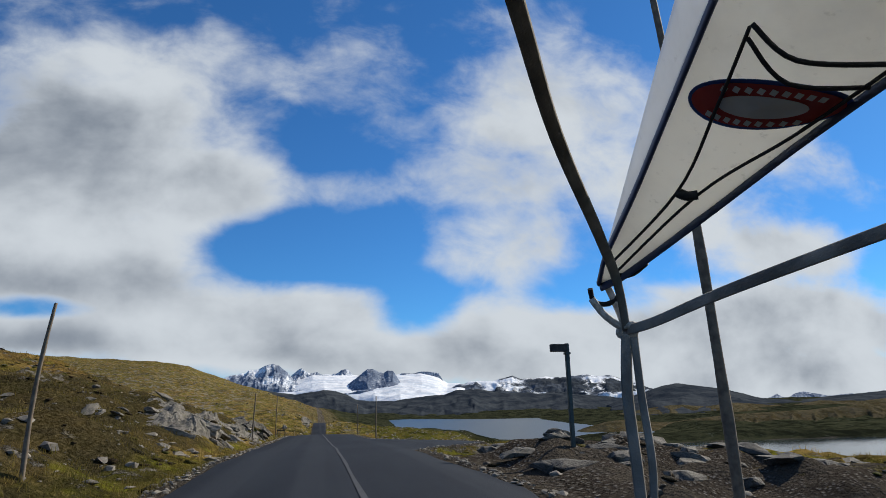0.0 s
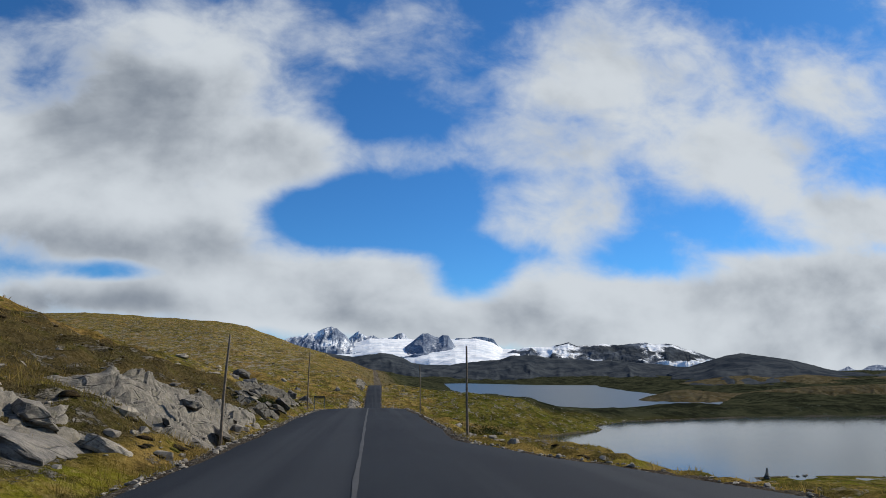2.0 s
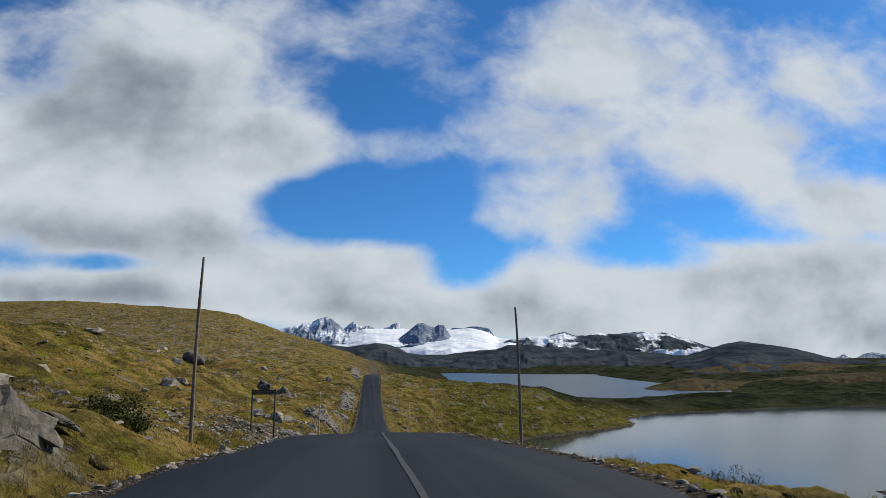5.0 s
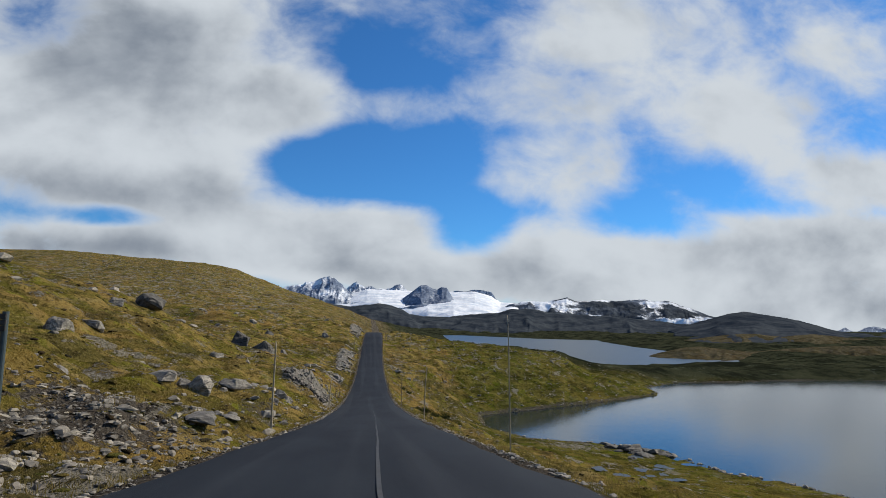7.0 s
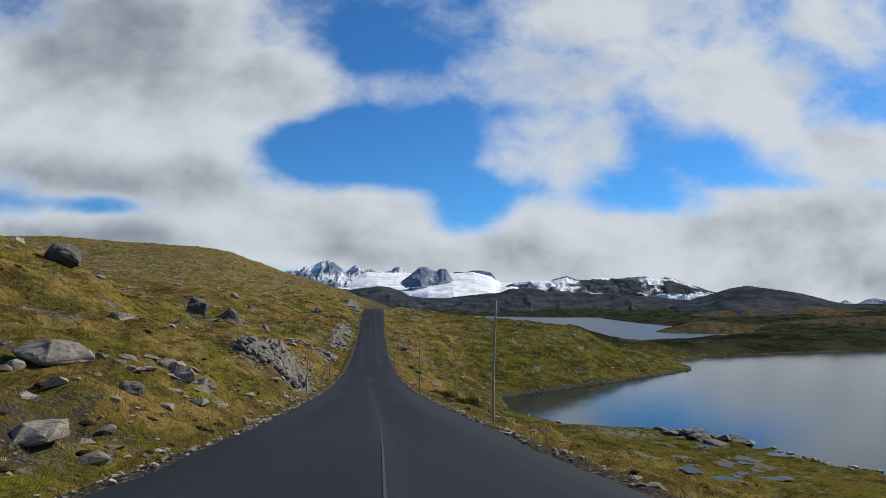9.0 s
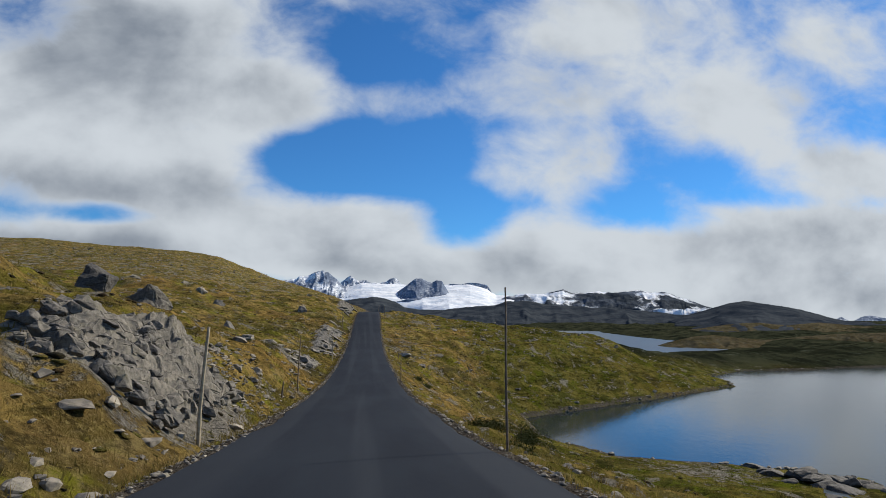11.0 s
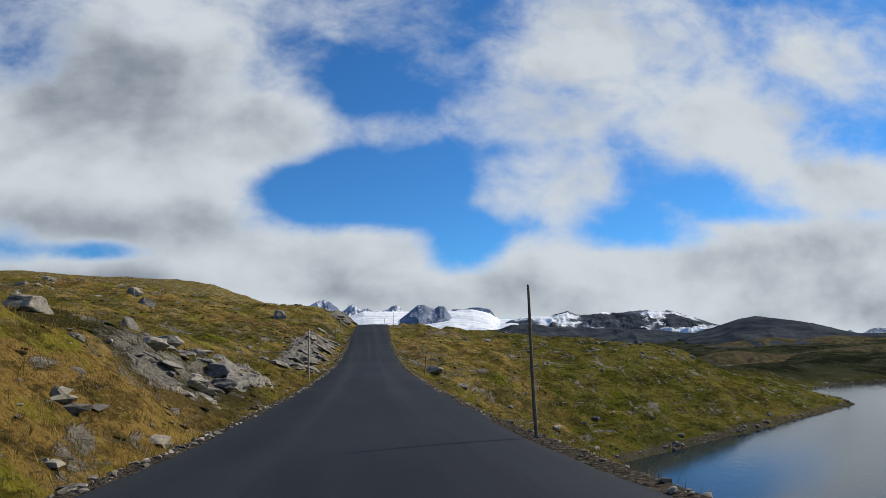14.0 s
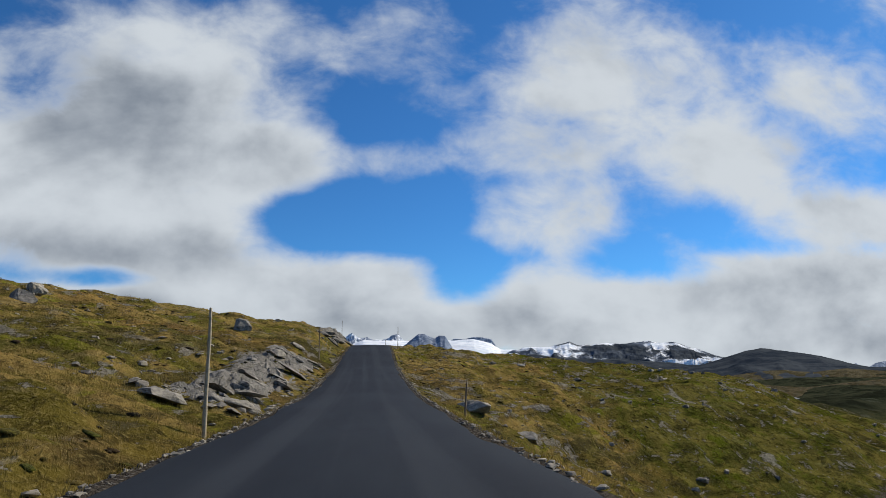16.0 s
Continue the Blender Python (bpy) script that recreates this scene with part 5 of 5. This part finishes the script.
LAKE_POLES = [
    (2.66, 6.85, 5.4, POLE, 0.05, (-0.3, 0)), (2.75, 40.9, 2.7, POLE, 0.04, (-0.03, 0)), (3.6, 70.6, 4.2, POLE, 0.045, (-0.1, 0)), (2.7, 84.3, 3.2, PALE_POLE, 0.014, (-0.12, 0)), (2.6, 103.5, 2.7, PALE_POLE, 0.03, (0.06, 0)),
    (2.38, 120.8, 2.7, POLE, 0.022, (-0.05, 0)), (2.32, 149.2, 2.05, POLE, 0.028, (-0.04, 0)), (4.2, 186.4, 1.3, POLE, 0.045, (0.08, 0)), (4.0, 235, 2.5, POLE, 0.04, (0, 0)), (4.0, 283, 3.0, POLE, 0.04, (0, 0)),
]
for x, y, h, mat, r, lean in HILL_POLES + LAKE_POLES:
    pole(x, y, h, mat, r, lean)


# ---- signs ----
def part(name, bm, mat, parent, label=""):
    me = bpy.data.meshes.new(name)
    bm.to_mesh(me)
    bm.free()
    me.materials.append(mat)
    ob = new(name, me)
    ob.parent = parent
    if label:
        tagged(ob, label)
    return ob


def box(bm, cx, cy, cz, sx, sy, sz, bevel=0.006):
    r = bmesh.ops.create_cube(bm, size=1.0, matrix=Matrix.Translation((cx, cy, cz)) @ Matrix.Diagonal((sx, sy, sz, 1)))
    edges = list({e for v in r["verts"] for e in v.link_edges})
    if bevel:
        bmesh.ops.bevel(bm, geom=edges, offset=bevel, segments=2, affect="EDGES")
    return bm


def cyl(bm, x, y, z0, z1, r, segs=14):
    bmesh.ops.create_cone(bm, cap_ends=True, segments=segs, radius1=r, radius2=r, depth=z1 - z0, matrix=Matrix.Translation((x, y, (z0 + z1) / 2)))
    return bm


def notice_frame(x, y):
    base = new("notice_board")
    base.location = (x, y, ground_at(x, y))
    tagged(base, "dark two-legged roadside board seen from its back", "sign")
    for sx, deep in ((-0.42, -0.3), (0.42, -0.6)):
        part("leg", cyl(bmesh.new(), sx, 0, deep, 1.75, 0.032), STEEL, base)
    for k in range(3):
        part("slat", box(bmesh.new(), 0, -0.035, 1.70 - k * 0.062, 0.90, 0.03, 0.056), DARK_WOOD, base)
    part("bracket", box(bmesh.new(), 0, 0.0, 1.58, 0.80, 0.03, 0.03), STEEL, base)


notice_frame(-4.55, 78.1)


def side_sign(x, y):
    base = new("road_sign")
    base.location = (x, y, ground_at(x, y))
    tagged(base, "dark steel post carrying a sideways box-shaped sign", "sign")
    part("post", box(bmesh.new(), 0, 0, 0.95, 0.09, 0.09, 2.5, 0.012), STEEL, base)
    part("panel", box(bmesh.new(), -0.19, 0, 2.10, 0.40, 0.10, 0.17, 0.012), DARK_WOOD, base)
    part("clamp", box(bmesh.new(), 0.0, 0, 1.98, 0.13, 0.12, 0.05), STEEL, base)


side_sign(4.62, 15.2)


# ---- kayak lashed to the roof of the car, fitted to the opening camera view ----
def make_gelcoat(name, color, rough):
    m, g, b = material(name)
    p = g.add("ShaderNodeTexCoord").outputs["Object"]
    dirt = g.noise(p, 3.0, 6, 0.6)
    fine = g.noise(p, 40.0, 4, 0.6)
    c = g.mix(g.ramp(dirt, 0.35, 0.75), color, tuple(v * 0.78 for v in color))
    c = g.mix(g.math("MULTIPLY", g.ramp(fine, 0.6, 0.75), 0.25), c, (0.25, 0.24, 0.2))
    g.link(c, b.inputs["Base Color"])
    b.inputs["Roughness"].default_value = rough
    b.inputs["Coat Weight"].default_value = 0.3
    bump(g, b, dirt, 0.05, 0.01)
    glow = g.add("ShaderNodeBsdfTranslucent")      # translucency added to brighten the shaded deck, as if thin glass fibre
    g.link(c, glow.inputs[0])
    mx = g.add("ShaderNodeMixShader")
    mx.inputs[0].default_value = 0.5
    g.link(b.outputs[0], mx.inputs[1]), g.link(glow.outputs[0], mx.inputs[2])
    g.link(mx.outputs[0], g.tree.nodes["Material Output"].inputs[0])
    return m


def make_webbing():
    m, g, b = material("grey_webbing")
    p = g.add("ShaderNodeTexCoord").outputs["Object"]
    weave = g.noise(g.scaled(p, (1, 1, 1)), 160.0, 3, 0.6)
    dirt = g.noise(p, 7.0, 5)
    g.link(g.mix(g.ramp(dirt, 0.35, 0.7), (0.15, 0.142, 0.128), (0.30, 0.285, 0.255)), b.inputs["Base Color"])
    b.inputs["Roughness"].default_value = 0.9
    bump(g, b, weave, 0.5, 0.003)
    return m


DECK, HULL = make_gelcoat("cream_deck", (0.84, 0.82, 0.74), 0.35), make_gelcoat("white_hull", (0.80, 0.82, 0.84), 0.25)
BAND = plain("navy_seam_tape", (0.035, 0.055, 0.12), 0.45, 0, 0.2, 15)
CORD = plain("black_cord", (0.012, 0.012, 0.013), 0.7, 0, 0.3, 60)
WEB = make_webbing()
ROPE = plain("pale_rope", (0.52, 0.50, 0.45), 0.85, 0, 0.3, 60)
RED, BLUE_P, WHITE_P = plain("red_print", (0.42, 0.045, 0.035), 0.5, 0, 0.12, 12), plain("blue_print", (0.035, 0.085, 0.30), 0.5, 0, 0.12, 12), plain("white_print", (0.62, 0.62, 0.60), 0.5, 0, 0.08, 12)

# frame of the first camera pose: right, ahead, up, in metres from the camera
START_VIEW = look(*PATH[0][1:]) @ Matrix(((1, 0, 0, 0), (0, 0, 1, 0), (0, -1, 0, 0), (0, 0, 0, 1)))
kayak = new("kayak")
kayak.matrix_world = START_VIEW @ Matrix.Translation((0.62, 1.1, 0.37))
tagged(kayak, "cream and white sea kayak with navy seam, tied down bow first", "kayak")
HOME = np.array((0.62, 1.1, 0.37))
# stations from bow to stern, shaped to fit that view: left seam, right seam, hull depth
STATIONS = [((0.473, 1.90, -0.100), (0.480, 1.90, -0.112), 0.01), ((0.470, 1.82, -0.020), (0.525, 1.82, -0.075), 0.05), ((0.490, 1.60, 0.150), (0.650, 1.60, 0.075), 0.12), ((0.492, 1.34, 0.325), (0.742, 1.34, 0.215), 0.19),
            ((0.480, 1.12, 0.440), (0.785, 1.12, 0.300), 0.24), ((0.455, 0.90, 0.520), (0.835, 0.90, 0.375), 0.28), ((0.42, 0.50, 0.64), (0.92, 0.50, 0.48), 0.30), ((0.40, -0.60, 0.87), (0.95, -0.60, 0.72), 0.32), ((0.48, -1.70, 1.08), (0.88, -1.70, 0.97), 0.28), ((0.66, -2.60, 1.22), (0.70, -2.60, 1.19), 0.05)]


def station(s):
    """Left seam, right seam and depth at s, from 0 (bow) to 1 (stern)."""
    v = s * (len(STATIONS) - 1)
    i = min(int(v), len(STATIONS) - 2)
    f = v - i
    a, b = STATIONS[i], STATIONS[i + 1]
    return [np.array(a[k]) * (1 - f) + np.array(b[k]) * f for k in range(3)]


def deck_point(s, t, lift=0.0):
    """On the deck, which faces down and towards the eye: t runs from the left seam (0) to the right seam (1)."""
    l, r, d = station(s)
    mid = l + (r - l) * t
    out = np.cross(r - l, np.array((0.0, 1.0, -0.45)))
    out = out / (np.linalg.norm(out) + 1e-9)
    if out[2] > 0:
        out = -out
    return mid + out * (0.16 * np.linalg.norm(r - l) * 4 * t * (1 - t) * 0.5 + lift)


def hull_point(s, q):
    """Over the top of the hull from the left seam (q = 0) to the right seam (q = 1)."""
    l, r, d = station(s)
    c = (l + r) / 2
    up = np.cross(np.array((0.0, 1.0, -0.45)), r - l)
    up = up / (np.linalg.norm(up) + 1e-9)
    if up[2] < 0:
        up = -up
    up = up + np.array((-0.62, 0.0, 0.0))
    a = math.pi * (1 - q)
    w = (r - l) / 2
    return c + w * math.cos(a) * (1 + 0.16 * math.sin(a)) + up * float(d) * math.sin(a) ** 0.8


def skin(name, fn, n, m, mat, label="", thick=0.0):
    bm = bmesh.new()
    vs = [[bm.verts.new(fn(i / n, j / m) - HOME) for j in range(m + 1)] for i in range(n + 1)]
    for i in range(n):
        for j in range(m):
            bm.faces.new((vs[i][j], vs[i + 1][j], vs[i + 1][j + 1], vs[i][j + 1])).smooth = True
    bmesh.ops.recalc_face_normals(bm, faces=bm.faces[:])
    if thick:
        bmesh.ops.solidify(bm, geom=bm.faces[:], thickness=thick)
    return part(name, bm, mat, kayak, label)


def tube(name, pts, radius, mat, parent, home, label="", flat=1.0, segs=8, side=(1, 0, 0), steps=6):
    """A cord or strap along points: an ellipse of radius by radius * flat swept along them."""
    P = [np.array(p, float) for p in pts]
    path = []
    for i in range(len(P) - 1):
        p0, p1, p2, p3 = P[max(i - 1, 0)], P[i], P[i + 1], P[min(i + 2, len(P) - 1)]
        for k in range(steps):
            t = k / steps
            path.append(0.5 * (2 * p1 + (p2 - p0) * t + (2 * p0 - 5 * p1 + 4 * p2 - p3) * t * t + (3 * p1 - p0 - 3 * p2 + p3) * t ** 3))
    path.append(P[-1])
    bm = bmesh.new()
    rings = []
    for i, c in enumerate(path):
        d = path[min(i + 1, len(path) - 1)] - path[max(i - 1, 0)]
        d = d / (np.linalg.norm(d) + 1e-9)
        u = np.array(side, float) - d * np.dot(side, d)
        u = u / (np.linalg.norm(u) + 1e-9)
        v = np.cross(d, u)
        rings.append([bm.verts.new(c - home + u * radius * math.cos(a) + v * radius * flat * math.sin(a)) for a in [2 * math.pi * k / segs for k in range(segs)]])
    for a, b in zip(rings, rings[1:]):
        for k in range(segs):
            bm.faces.new((a[k], a[(k + 1) % segs], b[(k + 1) % segs], b[k])).smooth = True
    bm.faces.new(rings[0]), bm.faces.new(rings[-1])
    bmesh.ops.recalc_face_normals(bm, faces=bm.faces[:])
    return part(name, bm, mat, parent, label)


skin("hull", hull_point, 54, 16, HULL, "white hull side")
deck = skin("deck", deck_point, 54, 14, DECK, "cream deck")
for t, lab in ((0.0, "navy seam along the near edge"), (1.0, "navy seam along the far edge")):
    tube("seam", [deck_point(s, t, 0.003) for s in np.linspace(0, 1, 22)], 0.016, BAND, kayak, HOME, lab, 0.45, 8, (0.2, 0.2, 1.0), 2)


def oval(name, rs, rt, lift, mat, parent, label=""):
    bm = bmesh.new()
    s0, t0 = 0.378, 0.55
    ring = []
    for k in range(40):
        a = 2 * math.pi * k / 40
        ring.append(bm.verts.new(deck_point(s0 - rs * math.sin(a) + 0.06 * (rt * math.cos(a)), t0 + rt * math.cos(a), lift) - HOME))
    mid = bm.verts.new(deck_point(s0, t0, lift + 0.001) - HOME)
    for k in range(40):
        bm.faces.new((ring[k], ring[(k + 1) % 40], mid))
    bmesh.ops.recalc_face_normals(bm, faces=bm.faces[:])
    return part(name, bm, mat, parent, label)


emblem = oval("emblem", 0.036, 0.46, 0.004, BLUE_P, kayak, "oval emblem with a blue rim")
oval("emblem_field", 0.031, 0.435, 0.006, RED, emblem, "red field")
oval("emblem_centre", 0.016, 0.26, 0.008, WHITE_P, emblem, "white centre")
for k in range(9):
    for row in (-0.023, 0.023):
        t = 0.55 + 0.27 * (k - 4) / 4
        s = 0.378 + row * math.sqrt(max(0.2, 1 - ((t - 0.55) / 0.42) ** 2)) + 0.06 * (t - 0.55)
        bm = bmesh.new()
        q = [deck_point(s + ds, t + dt, 0.0095) - HOME for ds, dt in ((-0.0035, -0.02), (-0.0035, 0.02), (0.0035, 0.02), (0.0035, -0.02))]
        bm.faces.new([bm.verts.new(c) for c in q])
        part("emblem_bar", bm, WHITE_P, emblem)
node_a = deck_point(0.255, 0.45, 0.016)
node_b = deck_point(0.262, 0.66, 0.016)
tube("deck_cord", [deck_point(0.45, 0.22, 0.012), deck_point(0.36, 0.30, 0.014), node_a, deck_point(0.12, 0.35, 0.012)], 0.0038, CORD, kayak, HOME, "black elastic deck cord")
tube("deck_cord", [deck_point(0.47, 0.93, 0.012), deck_point(0.36, 0.88, 0.014), node_b, deck_point(0.10, 0.7, 0.012)], 0.0038, CORD, kayak, HOME, "black elastic deck cord")
tube("deck_cord", [node_a, (node_a + node_b) / 2 - np.array((0, 0, 0.006)), node_b], 0.012, CORD, kayak, HOME, "black toggle")
tube("deck_cord", [deck_point(0.455, 0.22, 0.014), deck_point(0.45, 0.5, 0.03), deck_point(0.47, 0.9, 0.014)], 0.0048, CORD, kayak, HOME, "black elastic deck cord")
tube("deck_cord", [deck_point(0.44, 0.24, 0.014), deck_point(0.425, 0.55, 0.03), deck_point(0.44, 0.95, 0.014)], 0.0045, CORD, kayak, HOME, "black elastic deck cord")
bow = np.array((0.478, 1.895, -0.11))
tube("bow_toggle", [bow + (-0.035, 0, -0.01), bow + (-0.02, 0.01, -0.05), bow + (0.02, 0.0, -0.055), bow + (0.05, -0.01, -0.03)], 0.008, CORD, kayak, HOME, "black bow loop")
tube("bow_toggle", [bow + (0.03, -0.06, 0.03), bow + (0.07, -0.08, 0.045), bow + (0.10, -0.1, 0.075)], 0.013, CORD, kayak, HOME, "black bow fitting")

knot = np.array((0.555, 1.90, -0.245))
lash = new("tie_down_strap")
lash.matrix_world = START_VIEW @ Matrix.Translation(tuple(knot))
tagged(lash, "worn grey webbing straps knotted below the kayak bow", "strap")
tube("strap", [knot, (0.50, 1.80, -0.10), (0.40, 1.62, 0.04), (0.225, 1.25, 0.225), (0.105, 0.92, 0.365), (0.02, 0.70, 0.46), (-0.3, 0.2, 0.62)], 0.0145, WEB, lash, knot, "", 0.22, 8, (1.0, 0.4, 0.2))
tube("strap", [knot, (0.60, 1.78, -0.205), (0.70, 1.56, -0.105), (0.86, 1.2, 0.04), (1.0, 0.85, 0.17)], 0.0155, WEB, lash, knot, "", 0.22, 8, (0.0, 0.3, 1.0))
tube("strap", [knot, (0.545, 1.86, -0.42), (0.555, 1.80, -0.62), (0.56, 1.74, -0.80), (0.56, 1.65, -1.05), (0.555, 1.58, -1.42)], 0.018, WEB, lash, knot, "", 0.2, 8, (1, 0.1, 0))
tube("strap", [knot + (0.02, 0, 0), (0.585, 1.86, -0.42), (0.60, 1.80, -0.62), (0.585, 1.74, -0.80), (0.575, 1.65, -1.05), (0.57, 1.58, -1.42)], 0.014, WEB, lash, knot, "", 0.2, 8, (1, 0.3, 0))
tube("rope", [bow + (-0.03, 0, -0.04), bow + (0.01, 0.0, -0.09), knot + (-0.01, 0, 0.01), bow + (0.04, 0, -0.05), bow + (0.0, 0.0, 0.03)], 0.011, ROPE, lash, knot, "pale rope")
tube("rope", [knot + (-0.018, 0, 0.012), knot + (0.018, -0.01, 0.016), knot + (0.02, 0, -0.012), knot + (-0.018, 0.005, -0.014), knot + (-0.016, 0, 0.016)], 0.012, ROPE, lash, knot, "pale knot")


# ---- standing stone on the far point ----
cairn = new("cairn")
cairn.location = (74.5, 139.0, ground_at(74.5, 139.0) - 0.05)
tagged(cairn, "dark upright cairn of stacked stones on the shore", "cairn")
cz = 0.0
for k, s in enumerate((1.3, 1.0, 0.75, 0.55, 0.4)):
    p, fa = hull_rock(rng, (s, s * 0.85, 0.5), 16, 1)
    ob = mesh_object("cairn_stone", p, fa, ROCK, flat=True, parent=cairn)
    ob.location = (0.05 * k, 0, cz + 0.2)
    cz += 0.40
